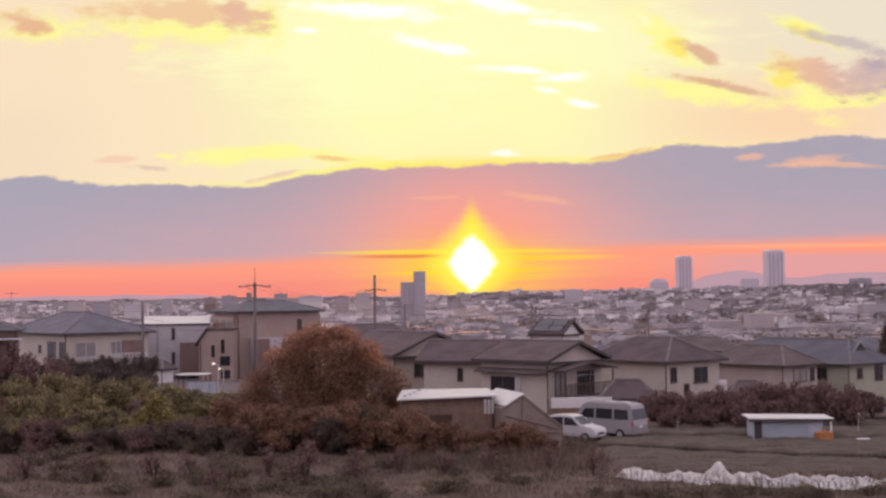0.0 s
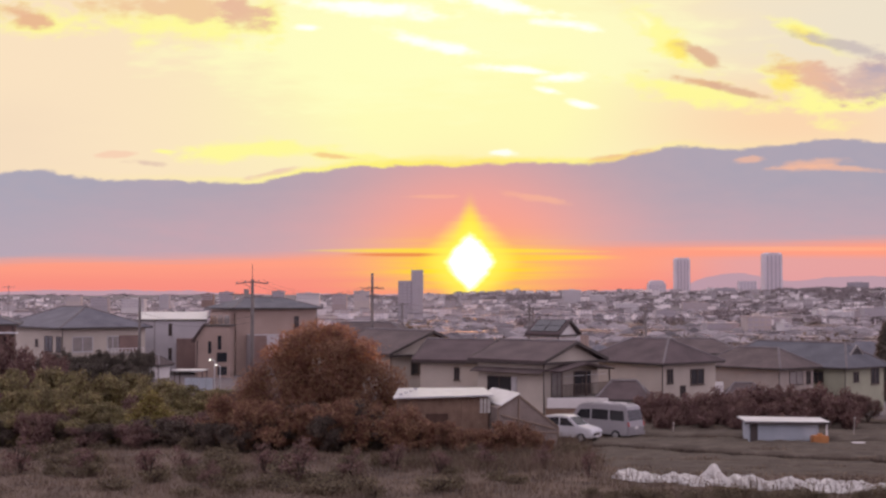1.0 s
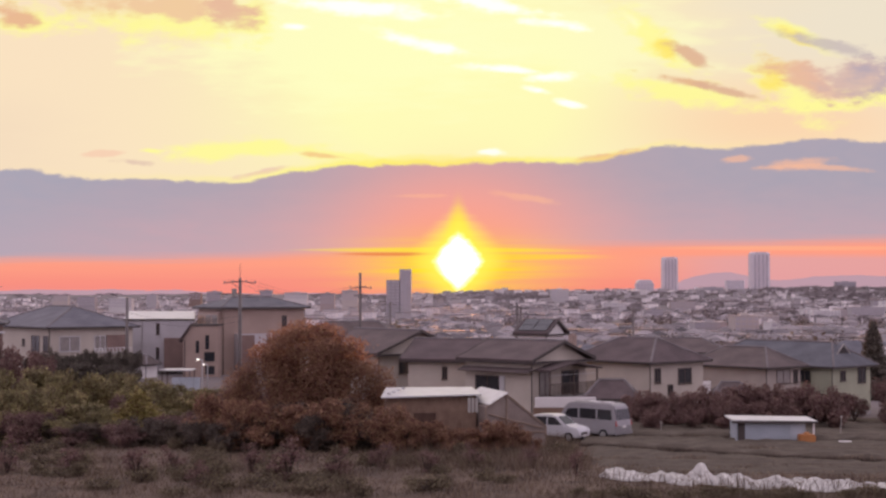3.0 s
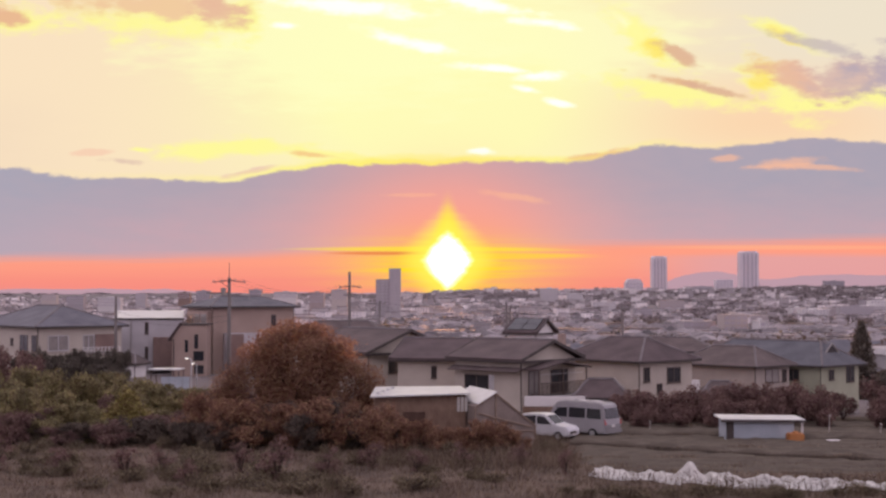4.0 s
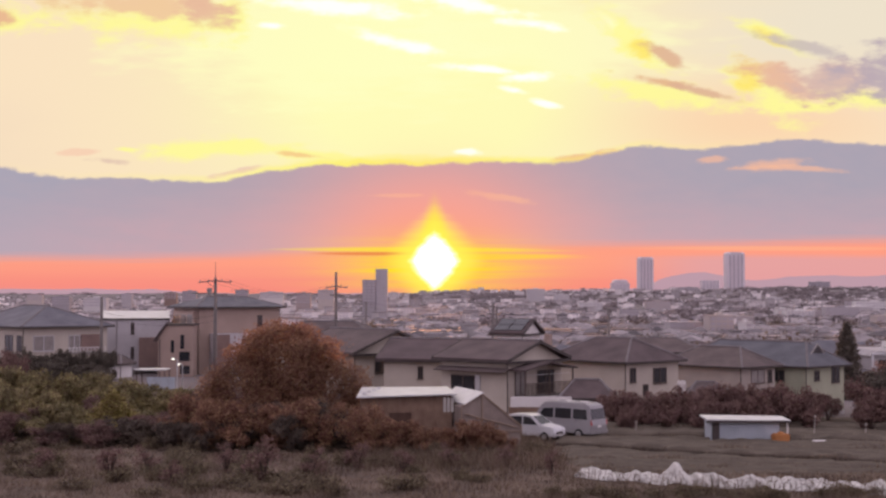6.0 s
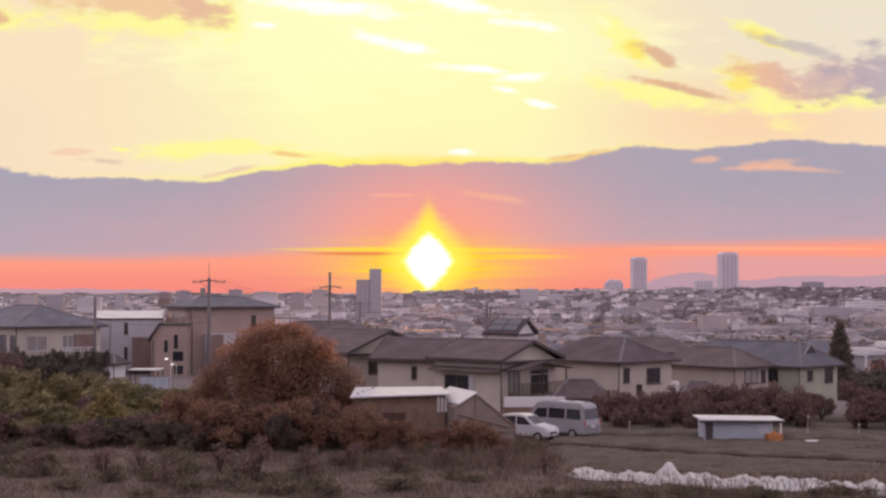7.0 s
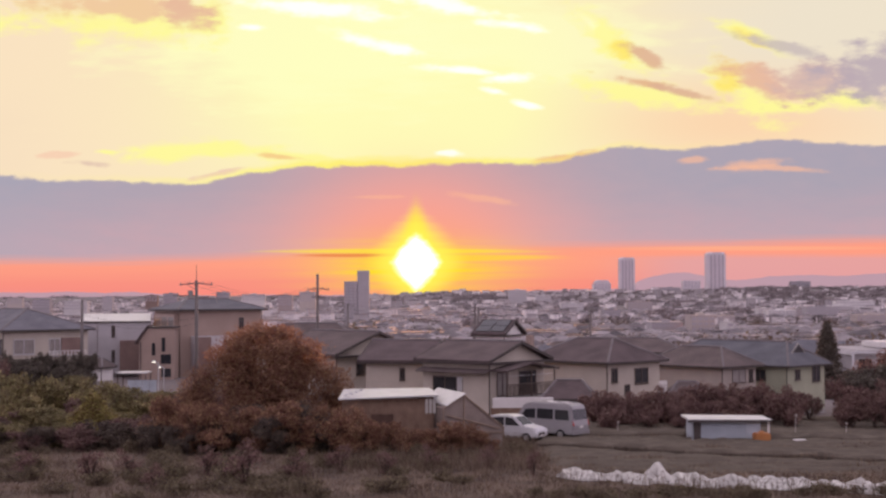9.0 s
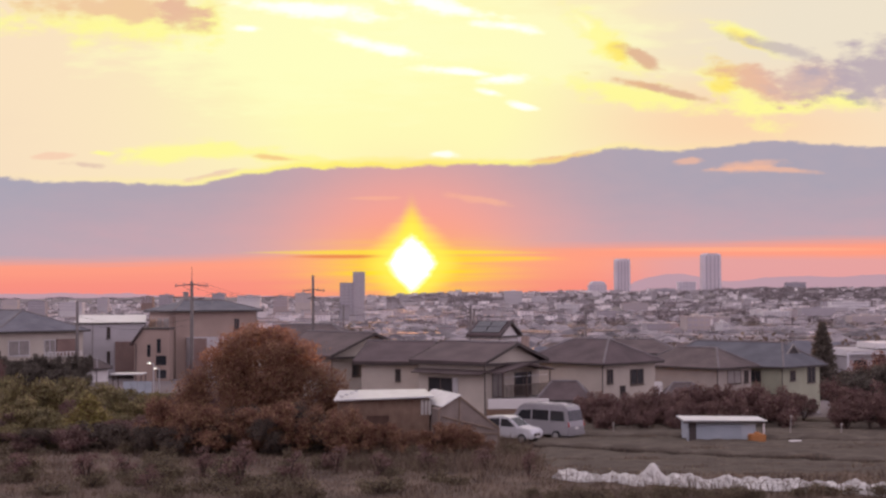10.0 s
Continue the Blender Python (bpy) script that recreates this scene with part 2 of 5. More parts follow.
def town_floor(m):
    """Beyond the fields the ground turns to paving, yards and earth."""
    t = m.node_tree
    bs = t.nodes["Principled BSDF"]
    grass = bs.inputs["Base Color"].links[0].from_socket
    co = t.nodes.new("ShaderNodeTexCoord")
    xyz = t.nodes.new("ShaderNodeSeparateXYZ")
    t.links.new(co.outputs["Object"], xyz.inputs[0])
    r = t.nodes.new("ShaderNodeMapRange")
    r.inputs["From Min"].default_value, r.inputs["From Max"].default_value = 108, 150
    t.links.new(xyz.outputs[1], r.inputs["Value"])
    n = t.nodes.new("ShaderNodeTexNoise")
    n.inputs["Scale"].default_value, n.inputs["Detail"].default_value = 0.03, 8.0
    t.links.new(co.outputs["Object"], n.inputs["Vector"])
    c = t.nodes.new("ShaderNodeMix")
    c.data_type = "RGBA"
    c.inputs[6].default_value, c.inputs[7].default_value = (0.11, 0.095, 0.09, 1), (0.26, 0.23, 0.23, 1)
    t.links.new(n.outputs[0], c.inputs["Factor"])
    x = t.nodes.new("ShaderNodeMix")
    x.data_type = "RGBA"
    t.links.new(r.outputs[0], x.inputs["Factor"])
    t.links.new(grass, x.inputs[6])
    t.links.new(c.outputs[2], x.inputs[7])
    t.links.new(x.outputs[2], bs.inputs["Base Color"])
    return m


def shine(name, c, power):
    m = bpy.data.materials.new(name)
    m.use_nodes = True
    bs = m.node_tree.nodes["Principled BSDF"]
    bs.inputs["Base Color"].default_value = (0, 0, 0, 1)
    bs.inputs["Specular IOR Level"].default_value = 0
    bs.inputs["Emission Color"].default_value = (*c, 1)
    bs.inputs["Emission Strength"].default_value = power
    bs.inputs["Roughness"].default_value = 1.0
    return m


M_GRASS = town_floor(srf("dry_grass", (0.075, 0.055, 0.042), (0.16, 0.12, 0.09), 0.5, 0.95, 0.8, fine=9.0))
M_CREAM = srf("cream_render", (0.44, 0.395, 0.335), (0.52, 0.47, 0.405), 0.5, 0.9, 0.1)
M_BEIGE = srf("beige_render", (0.34, 0.30, 0.265), (0.42, 0.37, 0.325), 0.5, 0.9, 0.1)
M_GREEN = srf("pale_green_render", (0.32, 0.33, 0.245), (0.40, 0.405, 0.30), 0.5, 0.9, 0.1)
M_WHITE = srf("white_render", (0.62, 0.60, 0.58), (0.72, 0.70, 0.68), 0.5, 0.85, 0.1)
M_PALE = srf("pale_grey_siding", (0.42, 0.40, 0.41), (0.50, 0.48, 0.49), 0.5, 0.85, 0.15, rows=3.0)
M_GREY = srf("grey_siding", (0.36, 0.34, 0.34), (0.43, 0.41, 0.41), 0.5, 0.8, 0.15, rows=4.0)
M_BROWN = srf("brown_siding", (0.19, 0.13, 0.115), (0.26, 0.18, 0.155), 0.5, 0.85, 0.15, rows=3.0)
M_TAN = srf("tan_render", (0.31, 0.235, 0.20), (0.38, 0.29, 0.245), 0.5, 0.9, 0.1)
M_DARKWOOD = srf("dark_wood", (0.06, 0.035, 0.025), (0.10, 0.06, 0.045), 1.5, 0.8, 0.3)
M_TILE_R = srf("brown_roof_tiles", (0.075, 0.056, 0.056), (0.125, 0.094, 0.092), 0.6, 0.75, 0.5, rows=2.6, spread=0.15)
M_TILE_B = srf("slate_blue_roof_tiles", (0.088, 0.089, 0.103), (0.138, 0.139, 0.154), 0.6, 0.7, 0.5, rows=2.6, spread=0.12)
M_RIDGE = srf("ridge_tile", (0.13, 0.115, 0.115), (0.2, 0.18, 0.18), 1.5, 0.7, 0.3)
M_TRIM = srf("dark_trim", (0.05, 0.042, 0.04), (0.08, 0.066, 0.06), 1.5, 0.6, 0.1)
M_FRAME = srf("bronze_window_frame", (0.09, 0.07, 0.06), (0.13, 0.10, 0.085), 2.0, 0.5, 0.05, metal=0.4)
M_SILVER = srf("aluminium_frame", (0.5, 0.5, 0.5), (0.6, 0.6, 0.6), 2.0, 0.4, 0.05, metal=0.7)
M_GLASS = srf("dark_window_glass", (0.02, 0.022, 0.026), (0.035, 0.036, 0.04), 1.0, 0.12, 0.01, spec=0.6)
M_CURTAIN = srf("curtained_glass", (0.22, 0.20, 0.19), (0.30, 0.27, 0.25), 2.0, 0.25, 0.02, spec=0.6)
M_METAL = srf("galvanised_sheet", (0.52, 0.52, 0.53), (0.66, 0.66, 0.67), 1.2, 0.45, 0.1, metal=0.3)
M_RUST = srf("rusty_sheet", (0.16, 0.10, 0.07), (0.27, 0.19, 0.14), 1.5, 0.8, 0.3)
M_CONC = srf("concrete", (0.26, 0.24, 0.23), (0.34, 0.32, 0.30), 1.2, 0.9, 0.2)

# ---- shapes ----
class Shape:
    """Gathers vertices and faces, and becomes one mesh."""

    def __init__(self):
        self.v, self.f = [], []

    def add(self, verts, faces):
        k = len(self.v)
        self.v += [tuple(p) for p in verts]
        self.f += [tuple(i + k for i in q) for q in faces]
        return self

    def box(self, x0, y0, z0, x1, y1, z1):
        return self.add([(x, y, z) for z in (z0, z1) for x, y in ((x0, y0), (x1, y0), (x1, y1), (x0, y1))],
                        [(3, 2, 1, 0), (4, 5, 6, 7), (0, 1, 5, 4), (1, 2, 6, 5), (2, 3, 7, 6), (3, 0, 4, 7)])

    def loft(self, lower, upper):
        """A closed solid between two rings of the same length."""
        n = len(lower)
        return self.add([*lower, *upper], [tuple(range(n))[::-1], tuple(range(n, 2 * n)), *((i, (i + 1) % n, n + (i + 1) % n, n + i) for i in range(n))])

    def tube(self, p0, p1, r0, r1=None, n=8):
        p0, p1 = Vector(p0), Vector(p1)
        r1 = r0 if r1 is None else r1
        q = (p1 - p0).to_track_quat("Z", "Y")
        ring = [Vector((math.cos(2 * math.pi * i / n), math.sin(2 * math.pi * i / n), 0)) for i in range(n)]
        return self.loft([p0 + q @ (c * r0) for c in ring], [p1 + q @ (c * r1) for c in ring])

    def pipe(self, points, r, n=4):
        """One bent tube through the points."""
        k = len(self.v)
        for p in points:
            self.v += [(p[0], p[1] + math.cos(2 * math.pi * i / n) * r, p[2] + math.sin(2 * math.pi * i / n) * r) for i in range(n)]
        for j in range(len(points) - 1):
            for i in range(n):
                a0, b0 = k + j * n + i, k + j * n + (i + 1) % n
                self.f.append((a0, b0, b0 + n, a0 + n))
        return self

    def mesh(self, name, mat, bevel=0.0, smooth=False):
        me = bpy.data.meshes.new(name)
        me.from_pydata(self.v, [], self.f)
        if bevel:
            bm = bmesh.new()
            bm.from_mesh(me)
            bmesh.ops.bevel(bm, geom=[e for e in bm.edges if e.calc_face_angle(0) > 0.4], offset=bevel, segments=2, affect="EDGES", clamp_overlap=True)
            bm.to_mesh(me)
            bm.free()
        if smooth:
            for p in me.polygons:
                p.use_smooth = True
        me.materials.append(mat)
        return me

    def part(self, name, mat, parent, label="", bevel=0.0, smooth=False):
        return part(name, self.mesh(name, mat, bevel, smooth), parent, label)


def part(name, me, parent, label=""):
    ob = new(name, me)
    ob.parent = parent
    return tagged(ob, label)


def thing(name, m, label, category, group="", kind=""):
    ob = new(name)
    ob.empty_display_size = 0.3
    ob.matrix_world = m
    return tagged(ob, label, category, group, kind)


def ease(x, lo, hi):
    t = min(1.0, max(0.0, (x - lo) / (hi - lo)))
    return t * t * (3 - 2 * t)


def along(x, table):
    for (x0, v0), (x1, v1) in zip(table, table[1:]):
        if x <= x1:
            return v0 + (v1 - v0) * ease(x, x0, x1)
    return table[-1][1]


def level(x, y):
    """Height of the ground: a bank below the camera, a flat field, houses on lower ground, a plain, and a built-up hill."""
    near = 7.3 * (1 - ease(y, 3, 42)) if y < 42 else 0.0
    drop = -2.8 * ease(y, 97, 108) * ease(x, -10, 4)
    r = ease(x / max(y, 60.0), -0.07, 0.05)
    plain = along(y, [(0, 0), (150, 0), (300, -10), (700, -16), (1500, -21), (2500, -20), (4000, -12), (4900, 8)])
    hill = along(y, [(0, 0), (150, 0), (300, -10), (700, -14), (1500, -16), (2200, -6), (3000, 19), (3500, 21), (4900, 8)])
    hill -= 10 * ease(y, 1900, 2900) * (1 - ease(x / max(y, 60.0), 0.2, 0.29))
    w = ease(y, 150, 320)
    lump = noise.noise((x * 0.004, y * 0.003, 0.3)) * 5 * ease(y, 500, 1500)
    rough = noise.noise((x * 0.25, y * 0.25, 0)) * 0.12 + noise.noise((x * 0.9, y * 0.9, 4)) * 0.05
    return near + drop * (1 - w) + plain * (1 - r) + hill * r + lump + rough * (1 - ease(y, 150, 300))


# ---- ground, one sheet to the horizon ----
def ground():
    ys = [-400, -150, -60, -20, -6]
    y = 0.0
    while y < 4950:
        ys.append(y)
        y += 1.5 if y < 115 else max(2.0, y * 0.03)
    ys.append(4950)
    n = 90
    s = Shape()
    for y in ys:
        half = 60 + abs(y) * 0.62
        for i in range(n + 1):
            x = -half + 2 * half * i / n
            s.v.append((x, y, level(x, y) if y > -6 else 7.3))
    for j in range(len(ys) - 1):
        for i in range(n):
            k = j * (n + 1) + i
            s.f.append((k, k + 1, k + n + 2, k + n + 1))
    ob = new("ground", s.mesh("ground", M_GRASS, smooth=True))
    tagged(ob, "dry brown grass and bare earth running down to the town", "ground", kind="structure")


ground()


# ---- houses ----
def window(parent, face, u, z, w, h, L, W, pane=None, trim=None):
    """A sliding window on a house's front (f), right (r) or left (l) face; u: its middle along the face, from the near corner."""
    s = Shape()
    t, o = 0.07, 0.06
    for x0, x1, z0, z1 in ((-w / 2, w / 2, h - t, h), (-w / 2, w / 2, 0, t), (-w / 2, -w / 2 + t, t, h - t), (w / 2 - t, w / 2, t, h - t), (-t / 2, t / 2, t, h - t)):
        s.box(x0, -o, z0, x1, 0.0, z1)
    m = {"f": pose(-u, 0, z), "r": pose(0, u, z, 0, 0, 90), "l": pose(-L, u, z, 0, 0, -90)}[face]
    win = s.part("window", trim or M_FRAME, parent)
    win.matrix_local = m
    Shape().box(-w / 2 + t / 2, -0.03, t / 2, w / 2 - t / 2, -0.004, h - t / 2).part("pane", pane or M_GLASS, win)
    Shape().box(-w / 2 - 0.06, -0.13, -0.05, w / 2 + 0.06, -0.003, -0.004).part("sill", trim or M_FRAME, win)
    return win


def ridge_cap(parent, p, q, r=0.13):
    s = Shape()
    s.tube(p, q, r, n=6)
    s.part("ridge_tile", M_RIDGE, parent)


def house(label, cx, cy, base, L, W, wall_h, roof_h, turn, wall, tiles, roof="hip", over=0.6, wins=(), group="houses on the slope", name="house", ridge=None):
    """A house whose near corner stands at cx, cy: its front runs L to the left of it, its right side W away, turned so that both recede."""
    ob = thing(name, pose(cx, cy, base, 0, 0, -turn), label, "house", group)
    Shape().box(-L, 0, 0, 0, W, wall_h).part("wall", wall, ob)
    Shape().box(-L - 0.04, -0.04, 0, 0.04, W + 0.04, 0.4).part("plinth", M_CONC, ob)
    x0, x1, y0, y1, z = -L - over, over, -over, W + over, wall_h
    low = z - 0.12
    ring = lambda zz: [(x0, y0, zz), (x1, y0, zz), (x1, y1, zz), (x0, y1, zz)]
    eave = Shape().loft(ring(low), ring(z + 0.05))
    eave.part("eave", M_TRIM, ob, bevel=0.02)
    s = Shape()
    zt, zb = z + roof_h, z + 0.054
    mid, run = (y0 + y1) / 2, (y1 - y0) / 2
    if roof == "hip":
        k = run if ridge is None else ridge
        if L + 2 * over <= 2 * k:
            k = (L + 2 * over) / 2 - 0.3
        p, q = (x0 + k, mid, zt), (x1 - k, mid, zt)
        s.add(ring(zb) + [p, q], [(0, 1, 5, 4), (1, 2, 5), (2, 3, 4, 5), (3, 0, 4), (3, 2, 1, 0)])
        s.part("roof", tiles, ob)
        ridge_cap(ob, p, q)
        for c, e in (((x0, y0, zb), p), ((x1, y0, zb), q), ((x1, y1, zb), q)):
            ridge_cap(ob, c, e, 0.1)
    elif roof == "gable":
        th = 0.16
        for sg, ye in ((-1, y0), (1, y1)):
            r = Shape()
            r.add([(x0, ye, zb), (x1, ye, zb), (x1, mid, zt), (x0, mid, zt), (x0, ye, zb + th), (x1, ye, zb + th), (x1, mid, zt + th), (x0, mid, zt + th)],
                  [(0, 1, 2, 3), (4, 5, 6, 7), (0, 1, 5, 4), (1, 2, 6, 5), (2, 3, 7, 6), (3, 0, 4, 7)])
            r.part("roof_slope", tiles, ob)
        zz = zb + roof_h * (1 - over / run) - 0.06
        s.add([(0, 0, zb), (0, W, zb), (0, mid, zz + 0.3), (-L, 0, zb), (-L, W, zb), (-L, mid, zz + 0.3)], [(0, 1, 2), (3, 5, 4), (0, 2, 5, 3), (1, 4, 5, 2)])
        s.part("gable_wall", wall, ob)
        ridge_cap(ob, (x0, mid, zt + 0.17), (x1, mid, zt + 0.17))
        for xa in (x0, x1):
            for ye in (y0, y1):
                b = Shape()
                b.add([(xa - 0.05, ye, zb - 0.05), (xa + 0.05, ye, zb - 0.05), (xa + 0.05, mid, zt - 0.05), (xa - 0.05, mid, zt - 0.05),
                       (xa - 0.05, ye, zb + 0.2), (xa + 0.05, ye, zb + 0.2), (xa + 0.05, mid, zt + 0.2), (xa - 0.05, mid, zt + 0.2)],
                      [(3, 2, 1, 0), (4, 5, 6, 7), (0, 1, 5, 4), (1, 2, 6, 5), (2, 3, 7, 6), (3, 0, 4, 7)])
                b.part("bargeboard", M_TRIM, ob)
    else:
        s.add([(x0, y0, zb), (x1, y0, zb), (x1, y1, zb + roof_h), (x0, y1, zb + roof_h), (x0, y1, zb), (x1, y1, zb)], [(0, 1, 2, 3), (0, 3, 4), (1, 5, 2), (2, 5, 4, 3), (0, 4, 5, 1)])
        s.part("roof", tiles, ob)
    for w in wins:
        window(ob, *w[:5], L, W, *w[5:])
    dn = Shape().tube((0.06, -0.06, 0.1), (0.06, -0.06, wall_h - 0.12), 0.05, n=6)
    dn.part("downpipe", M_TRIM, ob)
    return ob



hl = house("pale two-storey house with slate-blue hipped tile roof", -39.2, 140, 0, 15, 9.4, 5.45, 2.15, 50, M_CREAM, M_TILE_B, wins=(
    ("r", 2.2, 2.95, 2.3, 1.6, M_CURTAIN, M_SILVER), ("r", 5.6, 2.95, 1.3, 1.6, M_CURTAIN, M_SILVER), ("f", 0.9, 2.9, 1.2, 1.7, M_GLASS), ("f", 3.4, 2.9, 2.0, 1.7, M_GLASS), ("f", 6.4, 3.4, 0.7, 0.8, M_GLASS)), ridge=5.2)
hb = house("brown house with balcony beside the hedge", -38.7, 122, 0, 9, 8, 6.25, 1.5, -15, M_BROWN, M_TILE_B, wins=(("f", 2.4, 4.0, 1.8, 1.4, M_CURTAIN, M_SILVER), ("f", 0.5, 4.2, 0.5, 1.0, M_GLASS)))
hw = house("white box house with a low metal roof", -26.537, 152, 0, 7.4, 8, 6.113, 0.75, -10, M_PALE, M_METAL, "mono", 0.15, wins=(
    ("f", 3.9, 4.4, 0.4, 1.3), ("f", 3.9, 1.6, 0.4, 1.4)))
ht = house("tall tan three-storey house with a shallow hipped roof", -14.5, 154.8, -0.5, 9.6, 8, 7.9, 1.15, -30, M_TAN, M_TILE_B, wins=(
    ("f", 2.4, 5.7, 0.6, 1.3), ("f", 7.2, 3.1, 1.5, 1.5), ("l", 1.0, 4.5, 0.6, 1.2)), ridge=3.0)
# boxed-in upper balcony on its narrow side, pale lower front and a brown door panel
Shape().box(-10.1, 0.5, 5.2, -9.604, 6.9, 7.4).part("boxed_balcony", M_TAN, ht, bevel=0.03)
for k in range(3):
    Shape().box(-10.14, 0.8 + k * 2.0, 5.9, -10.104, 2.4 + k * 2.0, 7.1).part("window", M_CURTAIN, ht)
Shape().box(-8.4, -1.2, 0, -1.6, -0.004, 5.0).part("white_extension", M_PALE, ht, bevel=0.02)
Shape().box(-8.3, -1.28, 0.6, -6.5, -1.204, 4.9).part("door_panel", M_BROWN, ht, bevel=0.02)
# lower wing before it, under one steep slope
hg = thing("house_wing", pose(-26.6, 146, 0), "tan side wing of a house under a steep dark roof slope", "house", "houses on the slope")
Shape().loft([(0, 0, 0), (3.7, 0, 0), (3.7, 0, 5.5), (0.95, 0, 5.5), (0, 0, 4.15)], [(0, 3.2, 0), (3.7, 3.2, 0), (3.7, 3.2, 5.5), (0.95, 3.2, 5.5), (0, 3.2, 4.15)]).part("wall", M_TAN, hg)
Shape().loft([(-0.35, -0.35, 3.78), (1.0, -0.35, 5.66), (1.0, 3.5, 5.66), (-0.35, 3.5, 3.78)], [(-0.47, -0.35, 3.9), (0.9, -0.35, 5.82), (0.9, 3.5, 5.82), (-0.47, 3.5, 3.9)]).part("roof_slope", M_TILE_R, hg)
Shape().box(0.95, -0.12, 5.5, 3.85, 3.3, 5.66).part("flat_roof", M_TRIM, hg)
for u, z, w, h in ((1.55, 2.6, 0.35, 1.3), (2.6, 3.0, 0.4, 1.5), (2.85, 1.7, 1.1, 1.0), (2.9, 0.3, 1.0, 0.9)):
    Shape().box(u - w / 2, -0.06, z, u + w / 2, -0.004, z + h).part("window", M_GLASS, hg, bevel=0.01)
Shape().tube((0.2, -0.07, 0), (0.2, -0.07, 4.0), 0.045, n=6).part("downpipe", M_TRIM, hg)
house("small white lean-to shed with a dark tile roof", -28.9, 138, 0, 2.2, 2.2, 1.75, 0.95, 20, M_WHITE, M_TILE_R, over=0.35, name="garden_shed", ridge=1.0)
house("brown tile-roofed house behind the big tree", -3.2, 138, -1, 11, 8, 5.2, 1.8, 8, M_CREAM, M_TILE_R, ridge=3.4)
house("reddish tile-roofed house with a broad gable end", -4.7, 123, -0.6, 9, 9, 4.0, 2.0, 50, M_CREAM, M_TILE_R, "gable", 0.7, wins=(("r", 3.2, 2.2, 1.8, 1.3),))
house("long low-roofed cream house", 2.997, 116, -2, 5.2, 7, 5.15, 1.65, 18, M_CREAM, M_TILE_R, "gable", 0.6, wins=(("f", 1.9, 3.6, 0.5, 1.1),))
hc = house("cream gabled house with a covered balcony", 7.862, 106, -2, 7.0, 7.0, 3.556 + 2, 1.45, 44, M_CREAM, M_TILE_R, "gable", 0.55, wins=(
    ("f", 4.6, 2.9, 2.6, 1.5, M_GLASS), ("r", 4.8, 2.9, 2.2, 1.9, M_GLASS), ("r", 1.6, 2.9, 1.4, 1.9, M_CURTAIN)))
h1 = house("cream house with brown hipped tile roof", 18.4, 114, -2.8, 8.6, 7.0, 3.12 + 2.8, 1.95, 50, M_CREAM, M_TILE_R, wins=(
    ("r", 0.95, 4.2, 0.8, 1.25), ("r", 4.5, 4.0, 1.8, 1.35), ("r", 2.6, 3.1, 0.7, 0.9)), ridge=2.9)
h2 = house("beige house with brown hipped roof and bay window", 30.65, 124, -2.8, 8.6, 5.3, 2.15 + 2.8, 1.75, 50, M_BEIGE, M_TILE_R, wins=(
    ("r", 2.6, 3.4, 2.1, 1.3, M_CURTAIN), ("r", 4.5, 3.4, 0.7, 1.2)), ridge=2.6)
h3 = house("pale green house with slate hipped roof and small gable", 37.85, 128, -2.8, 14.5, 6.5, 1.98 + 2.8, 2.25, 50, M_GREEN, M_TILE_B, wins=(
    ("r", 1.8, 3.4, 0.9, 1.0), ("r", 5.0, 3.1, 1.4, 1.7), ("f", 3.0, 3.3, 1.3, 1.1)), ridge=2.7)
house("dark tile-roofed house behind the front row", 30.8, 142, -3, 9.0, 7, 2.75 + 3, 1.4, 12, M_BEIGE, M_TILE_R, ridge=3.0)
hs = house("small white house with solar panels on its roof", 12.75, 150, -5, 3.6, 4.2, 4.4 + 5, 1.5, 34, M_WHITE, M_TILE_R, "gable", 0.4)
house("small storage shed with a dark hipped roof", 15.318, 101, -1.6, 3.7, 3.0, 1.073 + 1.6, 1.35, 8, M_DARKWOOD, M_TILE_R, over=0.3, name="storage_shed", ridge=1.2)
house("dark garage roof between two cream houses", 26.033, 110, -2.8, 3.0, 3.2, 0.558 + 2.8, 1.1, 6, M_DARKWOOD, M_TILE_R, over=0.3, name="garage", ridge=1.0)

# details of single houses
def gablet():
    """A small roof gable with pale bargeboards round a louvre."""
    z, top, y0, y1, x = 5.75, 6.8, 1.9, 4.5, -0.85
    mid = (y0 + y1) / 2
    g = Shape().add([(x, y0, z), (x, y1, z), (x, mid, top), (x - 3.2, y0, z), (x - 3.2, y1, z), (x - 3.2, mid, top)], [(0, 1, 2), (3, 5, 4), (0, 2, 5, 3), (1, 4, 5, 2), (0, 3, 4, 1)]).part("small_gable", M_TILE_B, h3)
    for ya in (y0, y1):
        Shape().loft([(x + 0.004, ya, z - 0.05), (x + 0.1, ya, z - 0.05), (x + 0.1, mid, top - 0.05), (x + 0.004, mid, top - 0.05)],
                     [(x + 0.004, ya, z + 0.12), (x + 0.1, ya, z + 0.12), (x + 0.1, mid, top + 0.13), (x + 0.004, mid, top + 0.13)]).part("bargeboard", M_CONC, g)
    for k in range(4):
        w = 0.85 - 0.2 * k
        Shape().box(x + 0.004, mid - w, z + 0.08 + 0.18 * k, x + 0.05, mid + w, z + 0.2 + 0.18 * k).part("louvre", M_TRIM, g)


gablet()


